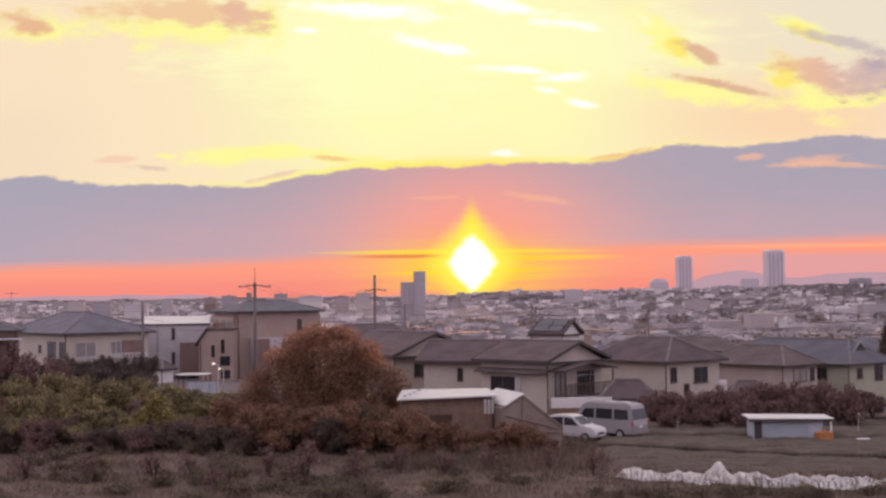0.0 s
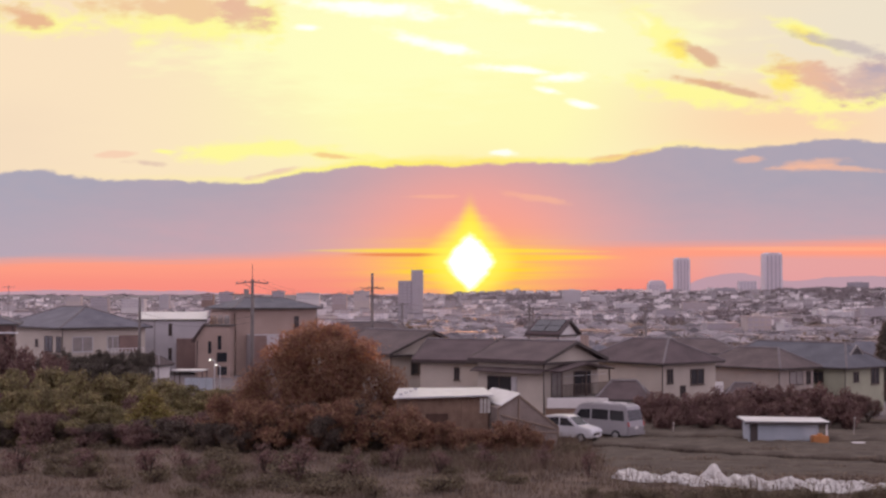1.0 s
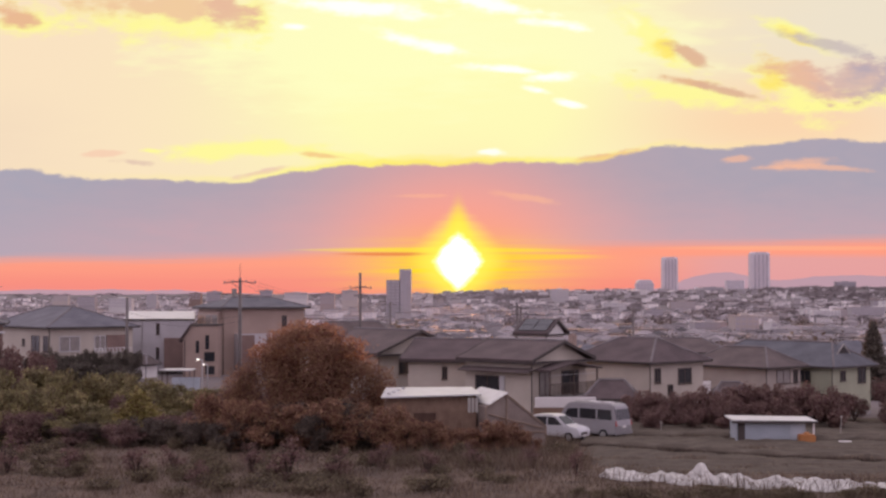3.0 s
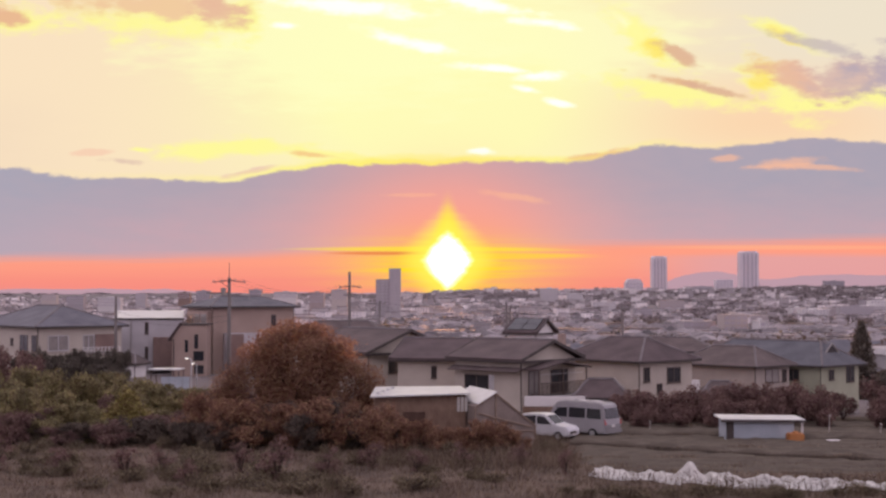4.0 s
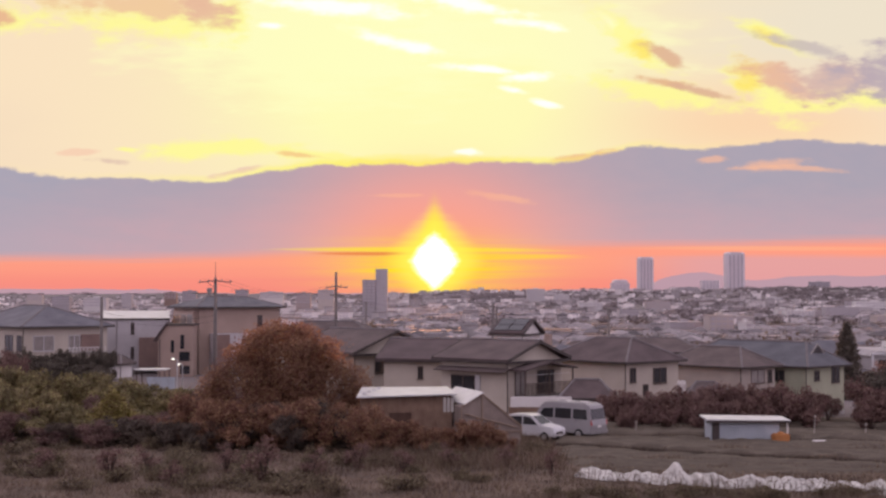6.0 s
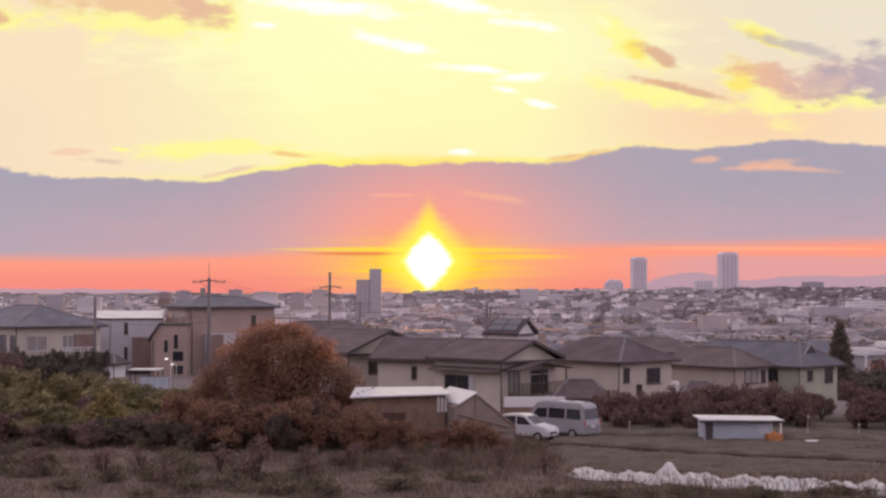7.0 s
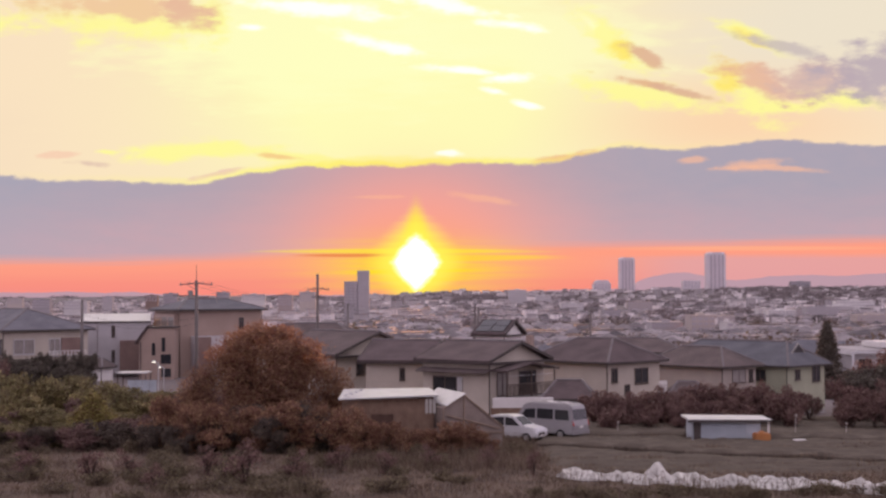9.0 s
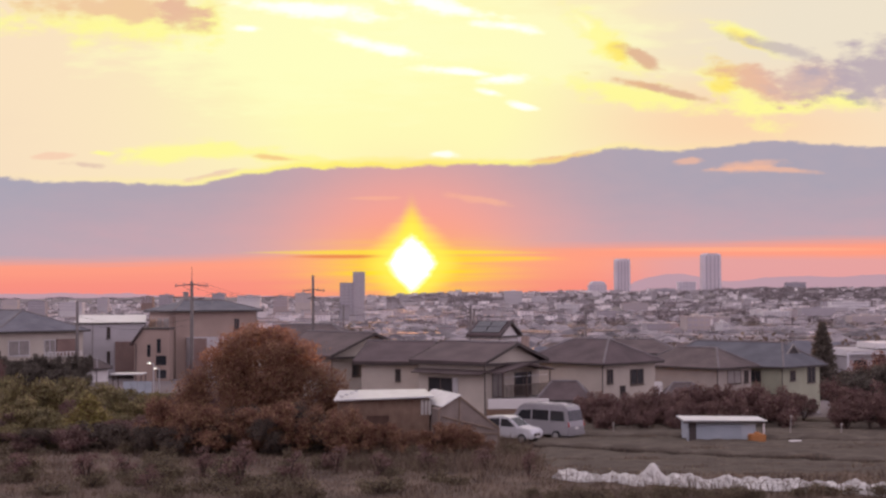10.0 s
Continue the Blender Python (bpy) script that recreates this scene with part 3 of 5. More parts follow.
def balcony(h, y0, y1, z, top, out):
    """A covered balcony on a house's right face."""
    Shape().box(0.004, y0, z - 0.18, out, y1, z).part("balcony_floor", M_CONC, h, bevel=0.02)
    for y in (y0 + 0.06, (y0 + y1) / 2, y1 - 0.06):
        Shape().box(out - 0.12, y - 0.05, z + 0.004, out - 0.02, y + 0.05, top - 0.06).part("post", M_FRAME, h)
    Shape().box(out - 0.1, y0 + 0.12, z + 1.0, out - 0.03, y1 - 0.12, z + 1.07).part("handrail", M_FRAME, h)
    n = int((y1 - y0) / 0.16)
    me = Shape().box(-0.02, -0.02, 0, 0.02, 0.02, 0.97).mesh("baluster", M_FRAME)
    for i in range(1, n):
        part("baluster", me, h).location = (out - 0.065, y0 + (y1 - y0) * i / n, z + 0.01)
    mid = (y0 + y1) / 2
    for ya, yb in ((y0 - 0.3, mid), (mid, y1 + 0.3)):
        za, zb = (top, top + 0.55) if yb == mid else (top + 0.55, top)
        Shape().add([(0.004, ya, za - 0.06), (out + 0.2, ya, za - 0.06), (out + 0.2, yb, zb - 0.06), (0.004, yb, zb - 0.06),
                     (0.004, ya, za + 0.06), (out + 0.2, ya, za + 0.06), (out + 0.2, yb, zb + 0.06), (0.004, yb, zb + 0.06)],
                    [(3, 2, 1, 0), (4, 5, 6, 7), (0, 1, 5, 4), (1, 2, 6, 5), (2, 3, 7, 6), (3, 0, 4, 7)]).part("canopy", M_TILE_R, h)


balcony(hc, 0.4, 6.6, 2.85, 4.95, 1.5)
Shape().loft([(-7.2, -0.75, 4.72), (0.2, -0.75, 4.72), (0.2, -0.004, 5.0), (-7.2, -0.004, 5.0)], [(-7.2, -0.75, 4.8), (0.2, -0.75, 4.8), (0.2, -0.004, 5.1), (-7.2, -0.004, 5.1)]).part("pent_roof", M_TILE_R, hc)
Shape().box(-6.1, -0.14, 2.7, -3.1, -0.09, 2.88).part("window_box", M_SILVER, hc)
Shape().box(-3.25, -0.1, 2.9, -2.75, -0.004, 4.4).part("shutter_case", M_SILVER, hc)
Shape().tube((1.3, 0.7, 4.55), (1.3, 6.3, 4.55), 0.025, n=5).part("wash_pole", M_SILVER, hc)
Shape().box(-1.1, 6.0, 6.2, -0.6, 6.5, 7.6).part("vent_stack", M_TAN, hc, bevel=0.02)
# solar panels on the small white house
for i in range(2):
    for j in range(2):
        s = Shape().box(0, 0, 0, 1.75, 1.1, 0.05)
        k = s.part("solar_panel", M_GLASS, hs, bevel=0.01)
        k.matrix_local = pose(-3.6 + i * 1.85, -0.1 + j * 1.0, 4.4 + 5.45 + j * 0.60, 31, 0, 0)
# brown panelled bay and porch roof of the white house
Shape().box(-3.2, -0.8, 0.75, -0.75, -0.004, 4.05).part("brown_bay", M_BROWN, hw, bevel=0.03)
Shape().box(-3.7, -1.7, 0.5, 0.5, -0.004, 0.62).part("porch_roof", M_METAL, hw, bevel=0.02)
for k in range(7):
    Shape().box(-3.12 + k * 0.34, -0.83, 0.85, -3.08 + k * 0.34, -0.804, 3.95).part("cladding_batten", M_BROWN, hw)
Shape().tube((-5.6, -0.07, 0.2), (-5.6, -0.07, 6.0), 0.05, n=6).part("downpipe", M_CONC, hw)
# storm shutter, rail and ridge mast of the slate-roofed house
Shape().box(0.004, 6.3, 2.9, 0.16, 8.7, 4.6).part("storm_shutter", M_BROWN, hl, bevel=0.02)
Shape().box(0.004, 4.6, 2.62, 0.7, 8.9, 2.72).part("balcony_floor", M_CONC, hl)
for k in range(11):
    Shape().box(0.62, 4.7 + k * 0.41, 2.724, 0.68, 4.8 + k * 0.41, 3.2).part("baluster", M_WHITE, hl)
Shape().box(0.6, 4.6, 3.2, 0.7, 8.9, 3.27).part("handrail", M_WHITE, hl)
# balcony strip of the brown house
Shape().box(-3.4, -1.2, 3.0, -0.2, -0.004, 3.12).part("balcony_floor", M_CONC, hb)
Shape().box(-3.4, -1.2, 3.124, -0.2, -1.12, 4.1).part("balcony_panel", M_BROWN, hb)
Shape().box(-4.8, -1.5, 5.45, 0.55, -0.004, 5.57).part("balcony_roof", M_METAL, hb)
for k in range(4):
    Shape().box(-4.3 + k * 1.5, -1.4, 4.1, -4.22 + k * 1.5, -1.32, 5.446).part("post", M_FRAME, hb)


def antenna(x, y, z0, h):
    ob = thing("television_antenna", pose(x, y, z0), "thin metal television antenna above a roof", "antenna", "roof antennas")
    Shape().tube((0, 0, 0), (0, 0, h), 0.03, n=6).part("mast", M_CONC, ob)
    Shape().tube((-0.6, 0, h - 0.2), (0.6, 0, h - 0.2), 0.02, n=5).part("boom", M_CONC, ob)
    for i in range(5):
        Shape().tube((-0.5 + i * 0.25, -0.3, h - 0.18), (-0.5 + i * 0.25, 0.3, h - 0.18), 0.012, n=4).part("element", M_CONC, ob)


antenna(-41.64, 144, 7.4, 1.6)
antenna(-39.688, 124, 6.9, 2.9)
antenna(-19.253, 153, 8.2, 1.2)


# ---- utility poles and cables ----
M_POLE = srf("weathered_concrete_pole", (0.13, 0.115, 0.11), (0.19, 0.17, 0.16), 1.0, 0.9, 0.2)


def pole(x, y, base, top, arms=1, rod=0.0, wide=2.2, turn=0.0, drop=0.3):
    ob = thing("utility_pole", pose(x, y, base, 0, 0, turn), "grey concrete utility pole with steel crossarms", "utility pole", "utility poles")
    h = top - base
    Shape().tube((0, 0, 0), (0, 0, h), 0.19, 0.13, 10).part("shaft", M_POLE, ob, smooth=True)
    if rod:
        Shape().tube((0, 0, h), (0, 0, h + rod), 0.035, 0.02, 5).part("lightning_rod", M_POLE, ob)
    me = Shape().tube((0, 0, 0), (0, 0, 0.17), 0.055, 0.04, 6).mesh("insulator", M_CONC)
    for i in range(arms):
        z = h - drop - i * 0.8
        w = wide * (1 - 0.4 * i)
        Shape().loft([(-w / 2, -0.21, z - 0.16), (0, -0.21, z), (w / 2, -0.21, z - 0.16), (w / 2, -0.21, z - 0.07), (0, -0.21, z + 0.1), (-w / 2, -0.21, z - 0.07)],
                     [(-w / 2, -0.13, z - 0.16), (0, -0.13, z), (w / 2, -0.13, z - 0.16), (w / 2, -0.13, z - 0.07), (0, -0.13, z + 0.1), (-w / 2, -0.13, z - 0.07)]).part("crossarm", M_POLE, ob)
        for k in (-0.46, -0.2, 0.2, 0.46):
            part("insulator", me, ob).location = (w * k, -0.17, z + 0.08 - 0.32 * abs(k))
        Shape().tube((-w * 0.3, -0.17, z), (0, -0.15, z - 0.6), 0.025, n=4).part("brace", M_POLE, ob)
    return ob


first = pole(-16.85, 120, 0, 10.3, 1, 1.3, 2.9)
Shape().tube((-0.5, -0.12, 8.75), (-0.5, -0.12, 9.4), 0.24, n=12).part("transformer", M_CONC, first, "pale cylindrical transformer", bevel=0.03)
Shape().box(-2.0, -0.2, 8.9, 0.0, -0.13, 8.98).part("side_arm", M_POLE, first)
Shape().tube((0.15, -0.05, 0.4), (0.15, -0.05, 8.6), 0.035, n=5).part("conduit", M_CONC, first)
pole(-7.292, 140, -1, 11.117, 2, 0, 2.4, 25, 1.5)
pole(-29.033, 130, 0, 8.575, 0)
pole(25.657, 172, -4, 7.252, 1, 0, 1.4, 50)
pole(10.2, 160, -4, 7.633, 2, 0, 2.6)
pole(11.13, 168, -4, 7.36, 1, 0, 1.6)
pole(-6.3, 210, -5, 7.675, 1, 0, 2.0)


def cable(p0, p1, sag):
    p0, p1 = Vector(p0), Vector(p1)
    s = Shape().pipe([p0.lerp(p1, i / 16) - Vector((0, 0, sag * 4 * i / 16 * (1 - i / 16))) for i in range(17)], 0.009)
    ob = new("power_cable", s.mesh("power_cable", M_TRIM))
    tagged(ob, "thin sagging black cable between utility poles", "cable", "power cables")


for k in (-1.0, 0.0, 1.0):
    cable((-16.85 + k, 119.8, 10.2), (-7.292 + k, 139.8, 9.717), 1.1)
for k in (0.0, 0.5):
    cable((-29.033, 129.8, 7.2 - k), (-16.85, 119.8, 7.0 - k), 0.6)
    cable((-7.292, 139.8, 9.0 - k), (10.2, 159.8, 7.0 - k), 1.0)

# ---- the field, its covers and sheds ----
M_SOIL = srf("ploughed_soil", (0.075, 0.062, 0.048), (0.13, 0.108, 0.082), 0.8, 0.95, 0.8)


def field():
    nx, ny = 160, 130
    x0, x1, y0, y1 = 7.74, 48.0, 66.0, 93.5
    s = Shape()
    for j in range(ny + 1):
        y = y0 + (y1 - y0) * j / ny
        for i in range(nx + 1):
            x = x0 + (x1 - x0) * i / nx
            f = 0.09 * math.sin(y * 5.2 + noise.noise((x * 0.2, y * 0.2, 9)) * 1.5)
            for (ax, ay), (bx, by), deep, wide in (((7.0, 80.3), (27.0, 69.8), 0.42, 0.45), ((8.5, 86.4), (40.0, 78.0), 0.2, 0.4)):
                off = y - (ay + (by - ay) * (x - ax) / (bx - ax))
                f -= deep * math.exp(-(off / wide) ** 2) - 0.16 * math.exp(-((off - 1.0) / 0.5) ** 2)
            edge = min(1, i / 6, j / 6, (nx - i) / 6, (ny - j) / 6)
            s.v.append((x + noise.noise((y * 0.4, 1, 1)) * 0.8, y, level(x, y) - 0.2 + edge * (0.3 + f) + noise.noise((x * 1.7, y * 1.7, 2)) * 0.05))
    for j in range(ny):
        for i in range(nx):
            k = j * (nx + 1) + i
            s.f.append((k, k + 1, k + nx + 2, k + nx + 1))
    tagged(new("field", s.mesh("field", M_SOIL, smooth=True)), "dark ploughed vegetable field with low furrows", "field", kind="structure")


field()
M_SHEET = srf("white_plastic_sheet", (0.44, 0.43, 0.40), (0.68, 0.66, 0.61), 1.2, 0.5, 0.7, fine=5.0, leaf=0.15)


def row_cover():
    """Crumpled white sheeting heaped along a bed."""
    n, m = 420, 30
    a0, a1 = Vector((8.177, 66.3)), Vector((25.2, 58.4))
    s = Shape()
    tops = ((12.737, 0.42, 0.45), (16.056, 0.3, 0.65), (10.927, 0.12, 0.6), (14.56, 0.1, 0.5), (18.27, 0.12, 0.8), (19.688, 0.2, 0.6))
    for i in range(n + 1):
        c = a0.lerp(a1, i / n)
        end = min(1.0, i / 10, (n - i) / 10)
        for j in range(m + 1):
            f = j / m * 2 - 1
            w = (0.95 + 0.55 * noise.noise((c.x * 0.8, 3, 3 + (f > 0))) + 0.3 * noise.noise((c.x * 2.7, 5, 6 + (f > 0)))) * end + 0.05
            x, y = c.x, c.y + f * w
            body = (1 - f * f) ** 0.6 * end
            h = 0.16 + 0.34 * noise.noise((c.x * 0.9, f * 0.6, 1)) + 0.5 * abs(noise.noise((c.x * 1.5, f * 1.3, 5))) + 0.1 * (1 - abs(noise.noise((c.x * 3.4 + f * 1.5, f * 2.2, 8))))
            for at_x, ph, pw in tops:
                h += ph * 0.95 * math.exp(-((c.x - at_x) / pw) ** 2 * 2.4 - f * f * 1.6)
            s.v.append((x + 0.12 * noise.noise((x * 2, f * 3, 4)), y, level(x, y) + max(0.02, h * body) + 0.02))
    for i in range(n):
        for j in range(m):
            k = i * (m + 1) + j
            s.f.append((k, k + m + 1, k + m + 2, k + 1))
    ob = new("row_cover", s.mesh("row_cover", M_SHEET, smooth=True))
    tagged(ob, "crumpled white plastic sheeting heaped along a field bed", "plastic sheet")


row_cover()
M_BLUEWALL = srf("pale_blue_sheet", (0.33, 0.37, 0.41), (0.44, 0.48, 0.52), 0.9, 0.6, 0.15)
M_ORANGE = srf("orange_plastic", (0.38, 0.165, 0.06), (0.48, 0.22, 0.085), 1.5, 0.6, 0.15)


def field_shed():
    d = 81.8
    x0, x1 = 18.382, 22.516
    ob = thing("field_shed", pose(x0, d, level(x0, d) - 0.05, 0, 0, -3), "low pale blue sheet-metal shed with a white roof", "shed")
    w, h, dp = x1 - x0, 1.36, 2.2
    Shape().box(0, 0, 0, w, dp, h).part("wall", M_BLUEWALL, ob)
    me = Shape().box(-0.02, -0.03, 0, 0.02, -0.003, h - 0.02).mesh("rib", M_BLUEWALL)
    for i in range(1, 22):
        part("rib", me, ob).location = (w * i / 22, 0, 0.0)
    Shape().loft([(-0.28, -0.3, h - 0.02), (w + 0.65, -0.3, h - 0.08), (w + 0.65, dp + 0.3, h - 0.06), (-0.28, dp + 0.3, h - 0.01)],
                 [(-0.28, -0.3, h + 0.05), (w + 0.65, -0.3, h - 0.01), (w + 0.65, dp + 0.3, h + 0.02), (-0.28, dp + 0.3, h + 0.08)]).part("roof", M_METAL, ob, "white corrugated metal roof")
    Shape().box(-0.3, -0.33, h - 0.16, w + 0.67, -0.304, h - 0.03).part("fascia", M_TRIM, ob)
    Shape().box(w * 0.78, -0.07, 0.02, w * 0.98, -0.034, h - 0.1).part("side_panel", M_BLUEWALL, ob)
    Shape().box(0.08, -0.06, 0.05, 0.52, -0.034, 1.2).part("door", M_TRIM, ob)
    Shape().box(w + 0.4, -0.2, 0, w + 0.5, -0.1, h - 0.08).part("post", M_WHITE, ob)
    o = thing("orange_tank", pose(22.376, 80.9, level(22, 81)), "orange plastic water tank standing by a shed", "tank")
    Shape().loft([(-0.45, -0.35, 0), (0.45, -0.35, 0), (0.45, 0.35, 0), (-0.45, 0.35, 0)], [(-0.5, -0.4, 0.55), (0.5, -0.4, 0.55), (0.5, 0.4, 0.55), (-0.5, 0.4, 0.55)]).part("body", M_ORANGE, o, bevel=0.08)
    Shape().tube((0, 0, 0.55), (0, 0, 0.66), 0.18, 0.16, 12).part("lid", M_ORANGE, o)


field_shed()


def barn():
    ob = thing("farm_shed", pose(-2.6, 79, -0.1, 0, 0, 3), "rusty brown farm shed with a bright metal roof", "shed", "farm sheds")
    w, h, dp = 5.267, 3.12, 4.2
    Shape().box(0, 0, 0, w, dp, h - 0.1).part("wall", M_RUST, ob)
    me = Shape().box(-0.03, -0.04, 0, 0.03, -0.003, h - 0.12).mesh("batten", M_RUST)
    for i in range(15):
        part("batten", me, ob).location = (0.1 + (w - 0.2) * i / 14, 0, 0)
    Shape().loft([(-0.3, -0.4, h - 0.14), (w + 0.25, -0.4, h + 0.02), (w + 0.1, dp + 0.3, h + 0.10), (0.1, dp + 0.3, h + 0.08)],
                 [(-0.3, -0.4, h - 0.06), (w + 0.25, -0.4, h + 0.1), (w + 0.1, dp + 0.3, h + 0.18), (0.1, dp + 0.3, h + 0.16)]).part("roof", M_METAL, ob, "bright galvanised metal roof")
    for i in range(3):
        Shape().box(w - 0.5 + i * 0.22, -0.05, h - 1.0, w - 0.34 + i * 0.22, -0.003, h - 0.15).part("light_panel", M_SHEET, ob)
    Shape().box(1.6, -0.07, 0, 2.9, -0.045, 2.1).part("door", M_DARKWOOD, ob)
    for i in range(4):
        Shape().box(0.05 + 0.3 * i, 0.1 + 0.7 * i, h + 0.02 + 0.05 * i, 0.3 + 0.3 * i, 0.35 + 0.7 * i, h + 0.16 + 0.05 * i).part("roof_weight", M_METAL, ob, bevel=0.03)


barn()


def lean_to():
    """A low lopsided shed under grey tarpaulin, its end towards the field."""
    ob = thing("tarpaulin_shed", pose(3.152, 78, -0.1, 0, 0, 16), "lopsided field shed covered with grey-brown tarpaulin", "shed", "farm sheds")
    prof = [(0, 0), (0, 2.5), (1.25, 3.2), (3.65, 1.3), (3.65, 0)]
    s = Shape()
    n = 6
    for j in range(n + 1):
        for x, z in prof:
            s.v.append((x, j * 0.8, z * (1 + 0.03 * noise.noise((x, j, 2))) if z else 0))
    for j in range(n):
        for i in range(4):
            k = j * 5 + i
            s.f.append((k, k + 1, k + 6, k + 5))
    s.f += [(4, 3, 2, 1, 0), tuple(range(n * 5, n * 5 + 5))]
    s.part("cover", M_TARP, ob)
    Shape().loft([(0.15, -0.2, 2.64), (1.3, -0.2, 3.3), (1.3, 4.9, 3.3), (0.15, 4.9, 2.64)], [(0.15, -0.2, 2.69), (1.3, -0.2, 3.36), (1.3, 4.9, 3.36), (0.15, 4.9, 2.69)]).part("roof_sheet", M_METAL, ob, "bright metal sheet")
    for x0, z0, x1, z1 in ((0, 0, 0, 2.45), (0.0, 2.5, 1.25, 3.2), (1.25, 3.22, 3.7, 1.3), (3.66, 0, 3.66, 1.3), (1.25, 0.0, 1.25, 3.15), (0, 1.2, 3.6, 1.0), (0.2, 2.1, 3.4, 1.25)):
        Shape().tube((x0, -0.06, z0), (x1, -0.06, z1), 0.05, n=5).part("pole", M_WOODP, ob)


M_TARP = srf("grey_brown_tarpaulin", (0.20, 0.16, 0.14), (0.31, 0.26, 0.23), 0.9, 0.75, 0.5)
M_WOODP = srf("weathered_timber", (0.2, 0.15, 0.11), (0.3, 0.23, 0.18), 2.0, 0.9, 0.3)
lean_to()


def long_box(name, x0, y0, z0, x1, y1, z1, mat, label, category):
    ob = new(name, Shape().box(x0, y0, z0, x1, y1, z1).mesh(name, mat, 0.03))
    tagged(ob, label, category)


long_box("parapet", 7.513, 98, 0.72, 11.923, 98.2, 1.468, M_WHITE, "low whitewashed wall on a darker retaining wall", "wall")
long_box("retaining_wall", 7.4, 98.03, -0.6, 12.0, 98.4, 0.716, M_RUST, "dark retaining wall below the balcony house", "wall")
long_box("gate_post", 21.69, 108, -2.8, 22.275, 108.4, 1.97, M_WHITE, "white rendered gate post beside a garage", "gate post")
long_box("field_crate", 24.133, 80, -0.05, 24.867, 80.5, 0.22, M_WHITE, "pale plastic crate lying on the field edge", "crate")

# ---- carport and lit lamps by the white house ----
cp = thing("carport", pose(-23.403, 118, 0), "small carport with a metal roof and pale panels", "carport")
Shape().box(0, 0, 2.25, 2.6, 2.5, 2.35).part("roof", M_METAL, cp, bevel=0.02)
for x in (0.1, 2.5):
    for y in (0.1, 2.4):
        Shape().tube((x, y, 0), (x, y, 2.25), 0.05, n=6).part("post", M_FRAME, cp)
for i in range(4):
    Shape().box(1.0 + i * 0.62, -0.06, 0.55, 1.58 + i * 0.62, -0.01, 1.7).part("panel", M_BLUEWALL, cp)
M_LIT = shine("lit_lamp", (1.0, 0.93, 0.82), 3.0)


def street_lamp(x, y, h):
    ob = thing("street_lamp", pose(x, y, 0), "slim street lamp with a lit white head", "street lamp", "street lamps")
    Shape().tube((0, 0, 0), (0, 0, h), 0.06, 0.045, 8).part("post", M_SILVER, ob)
    Shape().tube((0, 0, h), (-0.3, -0.25, h + 0.12), 0.04, n=6).part("arm", M_SILVER, ob)
    Shape().box(-0.5, -0.4, h + 0.08, -0.18, -0.12, h + 0.2).part("head", M_SILVER, ob, bevel=0.03)
    Shape().box(-0.42, -0.40, h + 0.02, -0.24, -0.18, h + 0.076).part("lens", M_LIT, ob)


street_lamp(-19.478, 116, 3.293)
street_lamp(-20.0, 122, 2.55)

# ---- vehicles ----
M_PAINT = srf("white_car_paint", (0.50, 0.50, 0.51), (0.58, 0.58, 0.59), 0.8, 0.3, 0.02, spec=0.5)
M_SILVERP = srf("silver_van_paint", (0.29, 0.28, 0.29), (0.35, 0.34, 0.35), 0.8, 0.35, 0.02, metal=0.2, spec=0.5)
M_TYRE = srf("tyre_rubber", (0.02, 0.02, 0.02), (0.035, 0.035, 0.035), 3.0, 0.85, 0.2)
M_LAMP = srf("lamp_glass", (0.55, 0.55, 0.56), (0.65, 0.65, 0.66), 2.0, 0.15, 0.02, spec=0.8)
M_REDLAMP = srf("red_lamp_glass", (0.32, 0.03, 0.025), (0.4, 0.05, 0.04), 2.0, 0.2, 0.02, spec=0.7)


def vehicle(name, label, category, m, length, width, prof, side_wins, ends, paint, axles, r):
    """A body of an outline extruded across, narrower towards its roof, with glass, lamps and wheels; nose at x = 0, tail at -length, near side y = 0."""
    ob = thing(name, m, label, category, "parked vehicles")
    top = max(z for _, z in prof)
    s = Shape()
    def inset(z):
        return 0.085 * z
    s.loft([(x, inset(z), z) for x, z in prof], [(x, width - inset(z), z) for x, z in prof])
    s.part("body", paint, ob, bevel=0.06, smooth=False)
    for pts in side_wins:
        Shape().loft([(x, inset(z) - 0.02, z) for x, z in pts], [(x, inset(z) + 0.05, z) for x, z in pts]).part("side_window", M_GLASS, ob)
    for nm, mat, pts in ends:
        (xa, za), (xb, zb), y0, y1 = pts
        d = 0.02 if xa > -length / 2 else -0.02
        Shape().loft([(xa - d, y0, za), (xa - d, y1, za), (xb - d, y1 - 0.06, zb), (xb - d, y0 + 0.06, zb)],
                     [(xa + d, y0, za), (xa + d, y1, za), (xb + d, y1 - 0.06, zb), (xb + d, y0 + 0.06, zb)]).part(nm, mat, ob)
    for x in axles:
        for y in (0.1, width - 0.1):
            wh = Shape().tube((x, y - 0.1, r), (x, y + 0.1, r), r, n=20).part("wheel", M_TYRE, ob, bevel=0.02)
            Shape().tube((x, y - 0.115, r), (x, y + 0.115, r), r * 0.6, n=16).part("rim", M_SILVER, wh)
    for y in (-0.1, width + 0.02):
        Shape().box(-length * 0.28, y, top * 0.52, -length * 0.28 + 0.12, y + 0.08, top * 0.52 + 0.16).part("mirror", paint, ob, bevel=0.02)
    return ob


